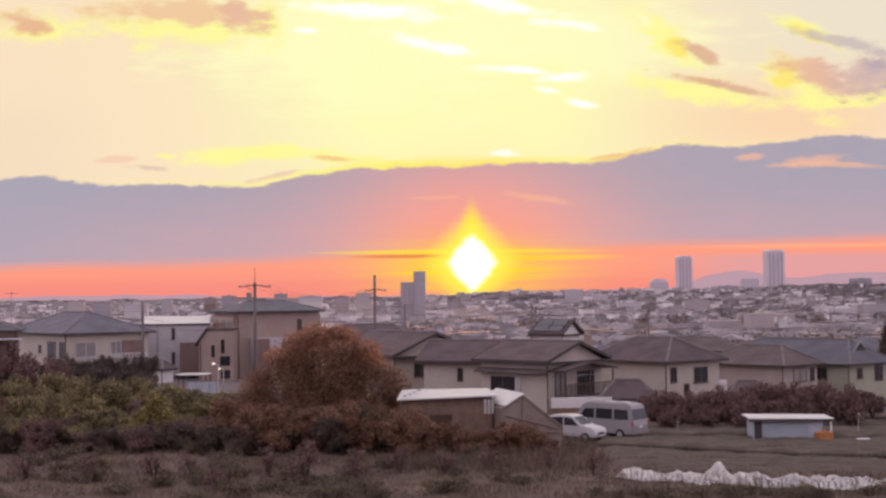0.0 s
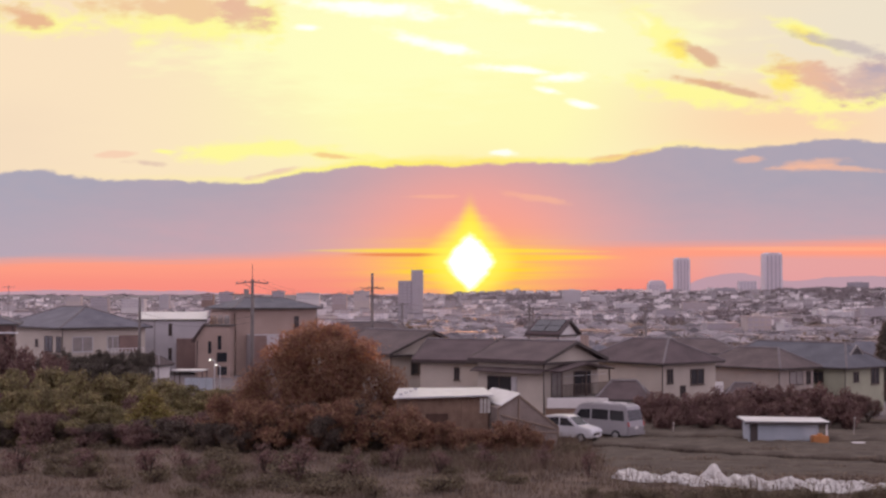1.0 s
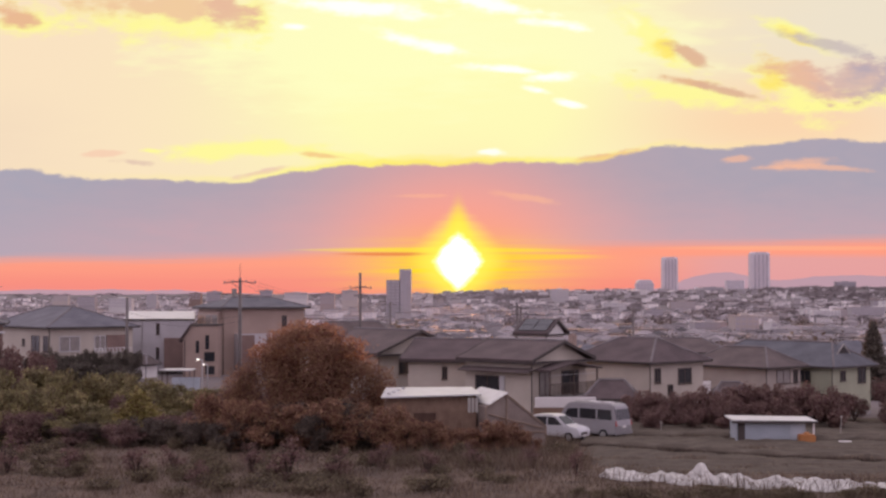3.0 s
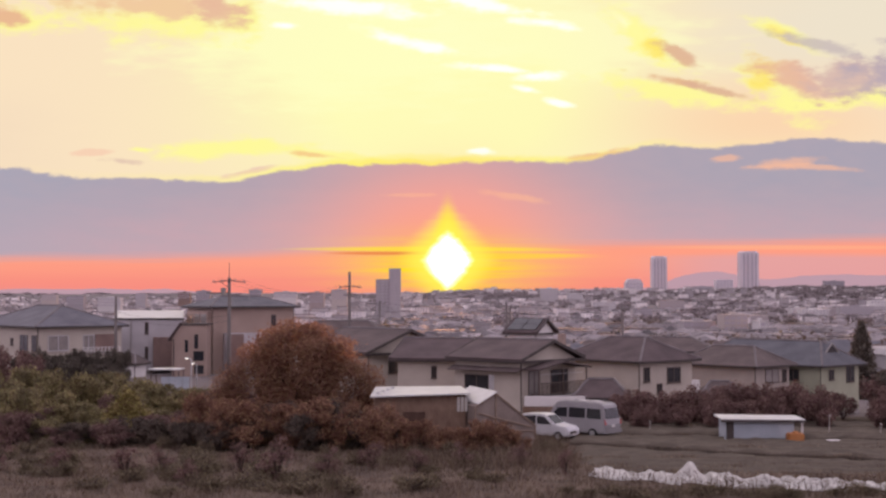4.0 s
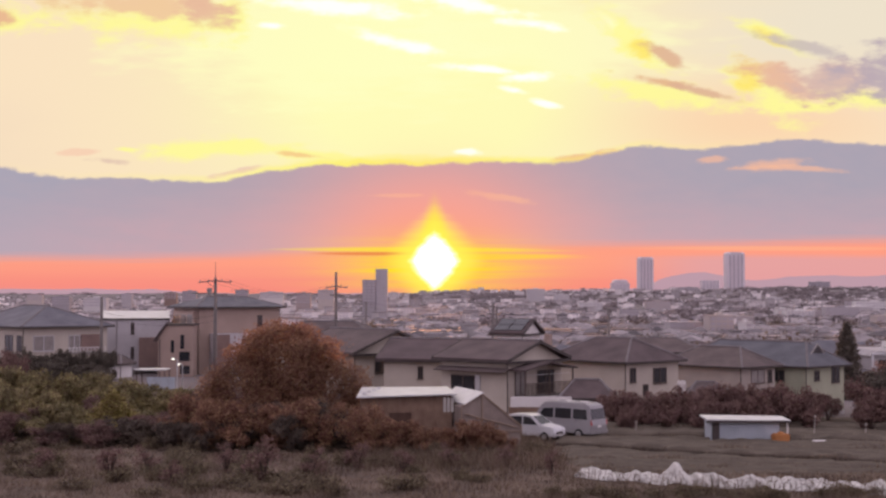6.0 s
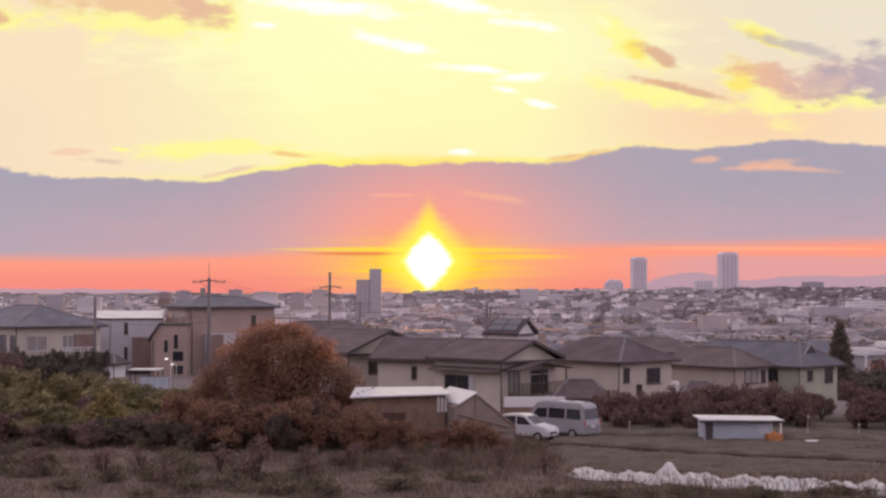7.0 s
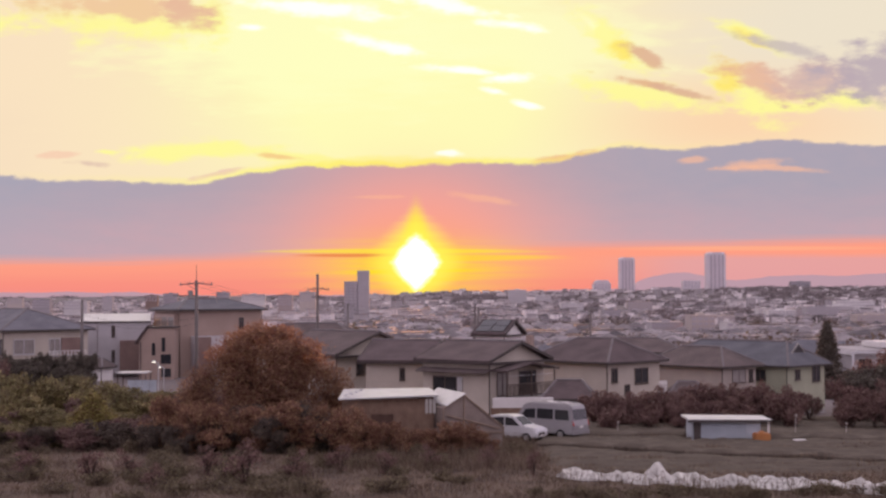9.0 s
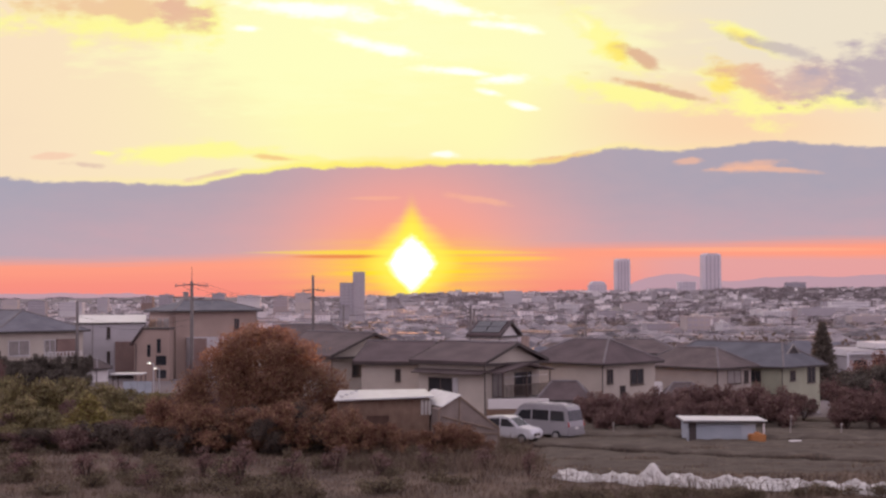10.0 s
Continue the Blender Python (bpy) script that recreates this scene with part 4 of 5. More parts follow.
van = vehicle("van", "silver high-roof van parked at the field edge", "van", pose(11.3, 83.2, -0.1, 0, 0, -44), 4.9, 1.8,
    [(-0.05, 0.35), (0.0, 0.9), (-0.06, 1.25), (-0.22, 2.05), (-0.45, 2.2), (-3.6, 2.2), (-3.95, 2.05), (-4.55, 1.25), (-4.85, 1.0), (-4.9, 0.35)],
    [[(-0.35, 1.25), (-0.45, 1.85), (-1.45, 1.87), (-1.45, 1.25)], [(-1.6, 1.25), (-1.6, 1.87), (-2.85, 1.87), (-2.85, 1.25)], [(-3.0, 1.25), (-3.0, 1.85), (-3.75, 1.8), (-4.2, 1.25)]],
    [("rear_window", M_GLASS, ((-0.065, 1.27), (-0.195, 1.9), 0.2, 1.6)), ("tail_lamp", M_REDLAMP, ((0.0, 0.92), (-0.06, 1.22), 0.04, 0.2)), ("tail_lamp", M_REDLAMP, ((0.0, 0.92), (-0.06, 1.22), 1.6, 1.76)),
     ("number_plate", M_WHITE, ((0.005, 0.75), (0.005, 0.9), 0.7, 1.1)), ("bumper", M_SILVERP, ((0.0, 0.38), (0.02, 0.6), 0.02, 1.78))], M_SILVERP, (-0.95, -3.9), 0.33)
for i in range(2):
    Shape().box(-3.4, 0.35 + i * 1.05, 2.204, -0.6, 0.4 + i * 1.05, 2.27).part("roof_rail", M_SILVER, van)
Shape().box(-1.5, 0.6, 2.204, -0.9, 1.2, 2.3).part("roof_vent", M_WHITE, van, bevel=0.03)
Shape().box(-2.6, 0.6, 2.204, -2.0, 1.2, 2.28).part("roof_vent", M_WHITE, van, bevel=0.03)
car = vehicle("car", "white compact car parked beside the van", "car", pose(8.753, 80.8, 0.06, 0, 0, -34), 3.7, 1.6,
    [(-0.02, 0.3), (0.0, 0.6), (-0.15, 0.85), (-0.9, 1.0), (-1.55, 1.5), (-2.0, 1.58), (-3.2, 1.52), (-3.6, 1.05), (-3.7, 0.8), (-3.68, 0.3)],
    [[(-1.15, 0.98), (-1.62, 1.42), (-2.1, 1.46), (-2.1, 0.98)], [(-2.2, 0.98), (-2.2, 1.46), (-3.0, 1.42), (-3.35, 1.0)]],
    [("windscreen", M_GLASS, ((-0.93, 1.03), (-1.5, 1.47), 0.2, 1.4)), ("headlight", M_LAMP, ((0.0, 0.62), (-0.12, 0.82), 0.06, 0.4)), ("headlight", M_LAMP, ((0.0, 0.62), (-0.12, 0.82), 1.2, 1.54)),
     ("grille", M_TRIM, ((0.0, 0.42), (0.0, 0.58), 0.4, 1.2)), ("number_plate", M_WHITE, ((0.02, 0.34), (0.02, 0.46), 0.62, 0.98))], M_PAINT, (-0.65, -3.0), 0.29)

# ---- plants ----
rng = np.random.default_rng(7)
M_BARK = srf("bark", (0.055, 0.04, 0.032), (0.095, 0.07, 0.055), 2.0, 0.95, 0.5)
M_LEAF_RUST = srf("rusty_leaves", (0.20, 0.11, 0.076), (0.35, 0.20, 0.13), 0.7, 0.8, 0.1, spread=0.4, island=True, leaf=0.45)
M_LEAF_OLIVE = srf("olive_leaves", (0.15, 0.128, 0.072), (0.37, 0.30, 0.145), 0.6, 0.75, 0.1, spread=0.42, island=True, leaf=0.3)
M_LEAF_DARK = srf("dark_green_leaves", (0.088, 0.078, 0.066), (0.155, 0.13, 0.105), 0.7, 0.75, 0.1, spread=0.4, island=True, leaf=0.25)
M_LEAF_SHADE = srf("shade_dark_leaves", (0.072, 0.057, 0.047), (0.14, 0.108, 0.085), 0.7, 0.8, 0.1, spread=0.4, island=True, leaf=0.2)
M_LEAF_PLUM = srf("dull_plum_leaves", (0.145, 0.088, 0.08), (0.25, 0.155, 0.138), 0.7, 0.8, 0.1, spread=0.4, island=True, leaf=0.3)
M_LEAF_YELL = srf("yellow_leaves", (0.21, 0.165, 0.06), (0.31, 0.25, 0.10), 0.7, 0.8, 0.1, spread=0.4, island=True, leaf=0.3)
M_WEED = srf("dry_weed_leaves", (0.11, 0.088, 0.06), (0.22, 0.175, 0.115), 0.7, 0.85, 0.1, spread=0.4, island=True, leaf=0.35)
# far woods: distance haze put into a paler base colour
M_WOODS = srf("hazed_far_woods", (0.22, 0.19, 0.19), (0.33, 0.285, 0.285), 0.02, 0.9, 0.1, spread=0.4, island=True)
M_STRAW = srf("dead_grass_blades", (0.11, 0.08, 0.06), (0.23, 0.17, 0.125), 0.5, 0.9, 0.1, spread=0.4, island=True, leaf=0.25)


def leaves(name, mat, centres, n, size, stretch=1.0):
    """n small leaves in and around soft clumps (x, y, z, rx, ry, rz)."""
    c = np.array(centres, float)
    weight = (c[:, 3] * c[:, 4] * c[:, 5]) ** 0.67
    pick = rng.choice(len(c), n, p=weight / weight.sum())
    d = rng.normal(size=(n, 3))
    d /= np.linalg.norm(d, axis=1)[:, None]
    rad = rng.random(n) ** 0.5 * (1 + 0.2 * np.abs(rng.normal(size=n)) * (rng.random(n) < 0.5))
    p = c[pick, :3] + d * rad[:, None] * c[pick, 3:6]
    u = rng.normal(size=(n, 3))
    u /= np.linalg.norm(u, axis=1)[:, None]
    w = np.cross(u, rng.normal(size=(n, 3)))
    w /= np.linalg.norm(w, axis=1)[:, None]
    s = (size * rng.uniform(0.5, 1.4, n))[:, None]
    u, w = u * s * stretch, w * s * 0.55
    v = np.stack([p - u, p + w, p + u, p - w], 1).reshape(-1, 3)
    me = bpy.data.meshes.new(name)
    me.from_pydata(v.tolist(), [], [(4 * i, 4 * i + 1, 4 * i + 2, 4 * i + 3) for i in range(n)])
    me.materials.append(mat)
    return me


def clumps(n, rx, ry, z0, z1, r):
    """Centres of clumps that fill a rounded mass."""
    out = []
    while len(out) < n:
        x, y, f = rng.uniform(-1, 1), rng.uniform(-1, 1), rng.random()
        if x * x + y * y + (2 * f - 1) ** 2 * 0.8 > 1.05:
            continue
        k = r * rng.uniform(0.6, 1.3)
        out.append((x * rx, y * ry, z0 + (z1 - z0) * f, k * 1.15, k * 1.15, k * 0.85))
    return out


def stems(h, n, spread, r=0.05):
    s = Shape()
    for i in range(n):
        q = 2 * math.pi * i / n + rng.uniform(-0.4, 0.4)
        e = Vector((math.cos(q) * spread * rng.uniform(0.4, 1), math.sin(q) * spread * rng.uniform(0.4, 1), h * rng.uniform(0.7, 1)))
        m = e * 0.5 + Vector((rng.uniform(-0.1, 0.1), rng.uniform(-0.1, 0.1), h * 0.08))
        s.tube((0, 0, -0.1), m, r, r * 0.7, 5)
        s.tube(m, e, r * 0.7, r * 0.2, 5)
        for k in range(3):
            b0 = m.lerp(e, rng.uniform(0.0, 0.7))
            s.tube(b0, b0 + Vector((rng.uniform(-1, 1), rng.uniform(-1, 1), rng.uniform(0.2, 1))) * spread * 0.5, r * 0.35, r * 0.1, 4)
    return s


def bush_kind(label, mat, w, h, n, size, category="bush", group="bushes", name="bush"):
    """Three bushes of a kind, of width w and height h, to copy."""
    kinds = []
    for i in range(3):
        st = stems(h * 0.85, 6, w * 0.35, 0.04).mesh("stem", M_BARK)
        lf = leaves("foliage", mat, clumps(26, w * 0.46, w * 0.46, h * 0.08, h * 0.92, w * 0.15), n, size)
        kinds.append((st, lf))
    count = [0]

    def put(x, y, sx=1.0, sz=1.0, z=None):
        st, lf = kinds[count[0] % 3]
        count[0] += 1
        m = pose(x, y, level(x, y) if z is None else z, 0, 0, rng.uniform(0, 360)) @ Matrix.Diagonal((sx, sx, sz, 1))
        ob = thing(name, m, label, category, group)
        part("stem", st, ob)
        part("foliage", lf, ob)
        return ob

    return put


olive = bush_kind("bushy olive-green shrub with yellowing leaves", M_LEAF_OLIVE, 3.0, 2.6, 5200, 0.085, group="olive shrubs")
dark = bush_kind("dense dark green clipped garden tree", M_LEAF_DARK, 2.6, 3.4, 5200, 0.08, group="dark garden trees")
plum = bush_kind("leafless-looking dull plum-brown bush", M_LEAF_PLUM, 2.6, 2.4, 4200, 0.075, group="plum-brown bushes")
rust = bush_kind("rust-brown tangled thicket bush", M_LEAF_RUST, 2.8, 2.4, 4600, 0.075, group="rust-brown bushes")

# bushes darkened in colour to stand for the shade beneath the olive shrubs
shade = bush_kind("brown-green tangled thicket bush coloured dark as shade under shrubs", M_LEAF_SHADE, 2.8, 2.4, 4600, 0.075, group="dark thicket bushes")

# the big rust-brown tree
def big_tree():
    x, y = -7.721, 85
    ob = thing("tree", pose(x, y, 0), "broad rust-brown tree with dense dry autumn foliage", "tree")
    s = Shape()
    s.tube((0, 0, -0.2), (0.1, 0, 1.6), 0.34, 0.26, 10)
    s.tube((0.1, 0, 1.6), (0.0, 0.1, 3.4), 0.26, 0.16, 8)
    s.part("trunk", M_BARK, ob, smooth=True)
    for i in range(11):
        q = i * 2.4
        e = Vector((math.cos(q) * rng.uniform(1.8, 3.8), math.sin(q) * rng.uniform(1.2, 2.6), rng.uniform(2.6, 6.4)))
        b0 = Vector((0.05, 0, rng.uniform(1.0, 3.2)))
        mid = b0.lerp(e, 0.5) + Vector((0, 0, 0.3))
        Shape().tube(b0, mid, 0.13, 0.08, 6).tube(mid, e, 0.08, 0.02, 5).part("limb", M_BARK, ob)
    cl = clumps(34, 3.2, 2.8, 1.4, 6.0, 0.85)
    cl += [(-0.2, 0, 6.6, 1.3, 1.2, 0.7), (1.2, 0, 6.4, 1.2, 1.1, 0.7), (-1.4, 0, 6.1, 1.1, 1.1, 0.7), (2.6, 0, 5.5, 1.2, 1.1, 0.8), (-2.6, 0, 5.1, 1.1, 1.1, 0.8), (3.6, 0, 4.1, 1.1, 1.1, 0.9),
           (-3.5, 0, 3.8, 1.1, 1.0, 0.9), (3.9, 0, 2.4, 1.0, 1.0, 1.1), (-3.9, 0, 2.4, 1.0, 1.0, 1.1), (0, -1, 3, 2.8, 1.6, 2.2), (2.4, -0.5, 3.2, 1.6, 1.2, 1.6), (1.6, -1, 1.9, 1.8, 1.2, 1.3), (-4.4, 0, 3.0, 1.0, 1.0, 1.1), (4.6, 0, 3.2, 1.0, 1.0, 1.2), (4.7, 0, 1.7, 1.1, 1.0, 1.1), (-4.6, 0, 1.7, 1.1, 1.0, 1.1)]
    part("crown", leaves("crown", M_LEAF_RUST, cl, 80000, 0.072), ob)


big_tree()

# left: garden trees before the houses, olive shrubs, thicket below
for i in range(15):   # a clipped hedge of upright garden trees
    u = -0.294 + i * 0.0055
    y = 118 + rng.uniform(-1.5, 1.5)
    dark(u * y, y, rng.uniform(0.45, 0.62), rng.uniform(1.15, 1.5) * (0.86 + 0.14 * ease(i, 0, 5)))
for slope, y, sx, sz in ((-0.275, 115, 1.0, 1.0), (-0.255, 115, 1.0, 1.1), (-0.237, 115, 1.0, 1.1), (-0.222, 114, 0.85, 0.95)):
    dark(slope * y, y, sx, sz)
for slope, y, sx, sz in ((-0.36, 112, 1.3, 1.6), (-0.338, 110, 1.3, 1.65), (-0.318, 110, 1.3, 1.55), (-0.30, 108, 1.2, 1.4), (-0.285, 106, 1.1, 1.25), (-0.385, 110, 1.3, 1.7)):
    plum(slope * y, y, sx, sz * 1.45)
for i in range(17):
    u = -0.375 + i * 0.0145
    y = 97 + rng.uniform(-3, 3)
    olive(u * y, y, rng.uniform(0.9, 1.15), rng.uniform(1.0, 1.5) * (1 - 0.36 * ease(i, 10, 14)))
for i in range(18):
    u = -0.375 + i * 0.0135
    y = 88 + rng.uniform(-2, 2)
    (olive if i % 4 != 3 and i < 14 else plum)(u * y, y, rng.uniform(0.8, 1.15), rng.uniform(0.7, 1.25) * (1 - 0.3 * ease(i, 10, 14)))
for i in range(20):
    u = -0.375 + i * 0.0125
    y = 80.5 + rng.uniform(-1.5, 1.5)
    (plum if i % 3 == 0 else shade if i % 3 == 1 or i > 11 else olive)(u * y, y, rng.uniform(0.7, 1.05), rng.uniform(0.5, 0.95))
for i in range(24):
    u = -0.17 + i * 0.0072
    y = 79 + rng.uniform(-2.5, 2.0)
    (rust if i % 3 else shade)(u * y, y, rng.uniform(0.75, 1.1), rng.uniform(0.7, 1.25) * (1 - 0.5 * ease(i, 14, 23)))
for i in range(9):
    u = -0.155 + i * 0.009
    y = 92 + rng.uniform(-2, 2)
    plum(u * y, y, 1.0, rng.uniform(0.9, 1.2))
cone = thing("shrub", pose(-18.204, 85, 0) @ Matrix.Diagonal((1.6, 1.4, 1.2, 1)), "yellow-green conical garden shrub among olive bushes", "shrub")
part("stem", stems(2.0, 5, 0.4).mesh("stem", M_BARK), cone)
part("foliage", leaves("foliage", M_LEAF_YELL, [(0, 0, 0.6 + 0.3 * i, 1.25 - 0.19 * i, 1.25 - 0.19 * i, 0.4) for i in range(6)], 3600, 0.085), cone)

# scrub before the farm sheds
for slope, y, sx, sz in ((0.047, 76.0, 0.75, 0.8), (0.058, 76.4, 0.7, 0.7), (0.07, 76.0, 0.6, 0.5), (0.035, 75.6, 0.8, 0.65), (0.018, 76, 0.8, 0.6), (0.0, 76.2, 0.8, 0.7), (-0.018, 76, 0.9, 0.85), (-0.032, 76.5, 1.0, 1.1)):
    rust(slope * y, y, sx, sz)
# right: bushes along the back of the field
for slope, y, sx, sz in ((0.158, 93, 0.9, 0.95), (0.172, 92, 1.0, 1.05), (0.186, 94, 1.0, 1.0), (0.199, 92, 1.0, 1.1), (0.212, 95, 1.0, 0.95), (0.165, 89, 0.7, 0.7), (0.19, 89, 0.7, 0.65),
                       (0.226, 97, 1.0, 1.05), (0.241, 97, 1.0, 1.1), (0.255, 96, 1.0, 1.05), (0.268, 95, 1.0, 1.1), (0.281, 92, 1.1, 1.25), (0.294, 90, 1.0, 1.15), (0.237, 91, 0.8, 0.8),
                       (0.262, 91, 0.8, 0.85), (0.218, 89, 0.7, 0.7), (0.312, 95, 0.8, 0.75)):
    plum(slope * y, y, sx, sz)
for slope, y, sx, sz in ((0.338, 94, 1.1, 1.3), (0.352, 95, 1.2, 1.5), (0.368, 96, 1.3, 1.75), (0.385, 95, 1.3, 1.9), (0.402, 96, 1.3, 1.9), (0.345, 88, 0.9, 0.95), (0.362, 88, 0.9, 1.0), (0.38, 87, 1.0, 1.1), (0.40, 88, 1.0, 1.2)):
    (plum if sz < 1.4 else dark)(slope * y, y, sx, sz * (1 if sz < 1.4 else 0.75))

for slope, y, sx, sz in ((0.347, 99, 1.1, 1.55), (0.357, 99, 1.2, 1.85), (0.37, 99, 1.2, 2.0), (0.383, 98, 1.2, 2.1), (0.397, 99, 1.3, 2.2), (0.41, 98, 1.2, 2.1), (0.35, 92, 1.0, 1.2), (0.375, 92, 1.0, 1.3)):
    plum(slope * y, y, sx, sz)


def conifer(x, y, base, h, w):
    ob = thing("conifer", pose(x, y, base), "dark pointed conifer standing behind the houses", "tree")
    Shape().tube((0, 0, 0), (0, 0, h * 0.95), 0.25, 0.04, 8).part("trunk", M_BARK, ob)
    cl = []
    for i in range(60):
        f = (i + 0.5) / 60
        q, r = i * 2.4, w / 2 * (1 - f) ** 0.62
        cl.append((math.cos(q) * r * 0.7, math.sin(q) * r * 0.7, h * (0.1 + 0.88 * f), 0.25 + r * 0.4, 0.25 + r * 0.4, 0.5))
    part("crown", leaves("crown", M_LEAF_DARK, cl, 16000, 0.13), ob)


conifer(48.938, 150, -4, 5.8 + 4, 3.9)


# ---- weeds and grass near the camera ----
def blades():
    n = 70000
    y = rng.uniform(57, 84, n)
    u = rng.uniform(-0.37, 0.42, n)
    x = u * y
    keep = (rng.random(n) < 0.9) & ~((x > 8.2) & (y > 70))
    x, y = x[keep], y[keep]
    rows = rng.choice([72.5, 77.5, 84.0, 89.5], 16000)   # weedy strips between the beds
    y = np.concatenate([y, rows + rng.normal(size=16000) * 0.45])
    x = np.concatenate([x, rng.uniform(8, 40, 16000)])
    n = len(x)
    z = np.array([level(p, q) for p, q in zip(x, y)])
    patch = np.array([noise.noise((p * 0.35, q * 0.35, 6)) for p, q in zip(x, y)])
    tall = (0.16 + 0.3 * np.clip(patch + 0.15, 0, 1) + 0.5 * ((x > -2.5) & (x < 8.5) & (y > 68))) * rng.uniform(0.4, 1.3, n)
    lean = rng.normal(size=(n, 2)) * 0.35 * tall[:, None]
    ang = rng.uniform(0, math.pi, n)
    wd = rng.uniform(0.012, 0.03, n)
    ax, ay = np.cos(ang) * wd, np.sin(ang) * wd
    v = np.stack([np.stack([x - ax, y - ay, z - 0.03], 1), np.stack([x + ax, y + ay, z - 0.03], 1), np.stack([x + lean[:, 0], y + lean[:, 1], z + tall], 1)], 1).reshape(-1, 3)
    me = bpy.data.meshes.new("grass")
    me.from_pydata(v.tolist(), [], [(3 * i, 3 * i + 1, 3 * i + 2) for i in range(n)])
    me.materials.append(M_STRAW)
    tagged(new("grass", me), "dry straw-coloured grass and weeds", "grass", kind="stuff")


blades()


def stalks():
    """Tall thin dead stems, some leaning, along the near edge of the sheeting."""
    s = Shape()
    for i in range(420):
        x = rng.uniform(7.0, 25.0)
        y = 65.2 - (x - 8.2) * 0.326 - rng.uniform(0.2, 3.4)
        z = level(x, y)
        h = rng.uniform(0.25, 1.0)
        lx, ly = rng.normal() * 0.25 * h, rng.normal() * 0.2 * h
        s.tube((x, y, z - 0.05), (x + lx, y + ly, z + h), 0.014, 0.005, 3)
        for k in range(3):
            f = rng.uniform(0.4, 0.95)
            b0 = Vector((x + lx * f, y + ly * f, z + h * f))
            s.tube(b0, b0 + Vector((rng.normal() * 0.12, rng.normal() * 0.1, 0.12)), 0.008, 0.004, 3)
    tagged(new("dead_stalks", s.mesh("dead_stalks", M_STRAW)), "tall thin dead stalks before the plastic sheeting", "weeds", kind="stuff")


stalks()


def ditch_weeds():
    """Low weeds added in the two field ditches, dark to paint the grooves' shade."""
    n = 15000
    x = rng.uniform(7.4, 36.0, n)
    second = rng.random(n) < 0.3
    y = np.where(second, 86.4 - (x - 8.5) * 0.267, 80.3 - (x - 7.0) * 0.525) + rng.normal(size=n) * 0.22
    x, y = x[y > 66.5], y[y > 66.5]
    n = len(x)
    z = np.array([level(p, q) for p, q in zip(x, y)]) - 0.25
    tall = rng.uniform(0.3, 0.52, n)
    ang = rng.uniform(0, math.pi, n)
    ax, ay = np.cos(ang) * 0.035, np.sin(ang) * 0.035
    lean = rng.normal(size=(n, 2)) * 0.09
    v = np.stack([np.stack([x - ax, y - ay, z], 1), np.stack([x + ax, y + ay, z], 1), np.stack([x + lean[:, 0], y + lean[:, 1], z + tall], 1)], 1).reshape(-1, 3)
    me = bpy.data.meshes.new("ditch_weeds")
    me.from_pydata(v.tolist(), [], [(3 * i, 3 * i + 1, 3 * i + 2) for i in range(n)])
    me.materials.append(M_LEAF_SHADE)
    tagged(new("ditch_weeds", me), "low weeds coloured dark as the shade of the field ditches", "weeds", kind="stuff")


ditch_weeds()
twig = bush_kind("thin dead-brown sapling in dry grass", M_LEAF_PLUM, 1.6, 1.7, 900, 0.06, "sapling", "dead saplings", "sapling")
for slope, y, sx, sz in ((-0.216, 65, 1.0, 1.0), (-0.104, 65, 1.1, 1.25), (-0.31, 68, 1.1, 1.1), (-0.264, 68, 0.9, 0.8), (-0.17, 64, 0.7, 0.7), (-0.068, 67, 0.9, 0.8),
                       (-0.035, 69, 0.9, 0.8), (-0.131, 68, 0.9, 0.9), (-0.189, 69, 0.9, 0.8), (0.107, 66, 0.5, 0.8), (0.073, 70, 0.8, 0.7), (0.032, 70, 0.8, 0.75), (-0.002, 68, 0.8, 0.7)):
    twig(slope * y, y, sx, sz)

weed = bush_kind("low clump of dry brown weeds", M_WEED, 1.6, 0.55, 800, 0.055, "weed", "dry weeds", "weed_clump")
for i in range(70):
    y = 60 + 19 * rng.random()
    u = rng.uniform(-0.36, 0.10)
    if u * y > 8 and y > 66:
        continue
    weed(u * y, y, rng.uniform(0.7, 1.5), rng.uniform(0.6, 1.3))
for i in range(26):
    y = rng.uniform(58.5, 60.5)
    weed(rng.uniform(0.1, 0.42) * y, y, rng.uniform(0.6, 1.0), rng.uniform(0.5, 0.9))
for i in range(14):
    u = 0.152 + i * 0.0117
    y = rng.uniform(90, 98)
    plum(u * y, y, rng.uniform(0.6, 0.9), rng.uniform(0.6, 1.1))

M_STAKE = srf("pale_stake", (0.36, 0.32, 0.29), (0.48, 0.44, 0.40), 3.0, 0.9, 0.2)
for x, y, h in ((25.642, 85, 1.2), (28.9, 85, 0.7), (14.887, 88, 0.6)):
    st = thing("garden_stake", pose(x, y, level(x, y) + 0.05, 2, 3, 0), "thin pale stake standing at the field edge", "stake", "garden stakes")
    Shape().tube((0, 0, -0.2), (0, 0, h), 0.03, 0.025, 6).part("rod", M_STAKE, st)
    Shape().box(-0.05, -0.05, h - 0.1, 0.05, 0.05, h + 0.02).part("cap", M_STAKE, st)

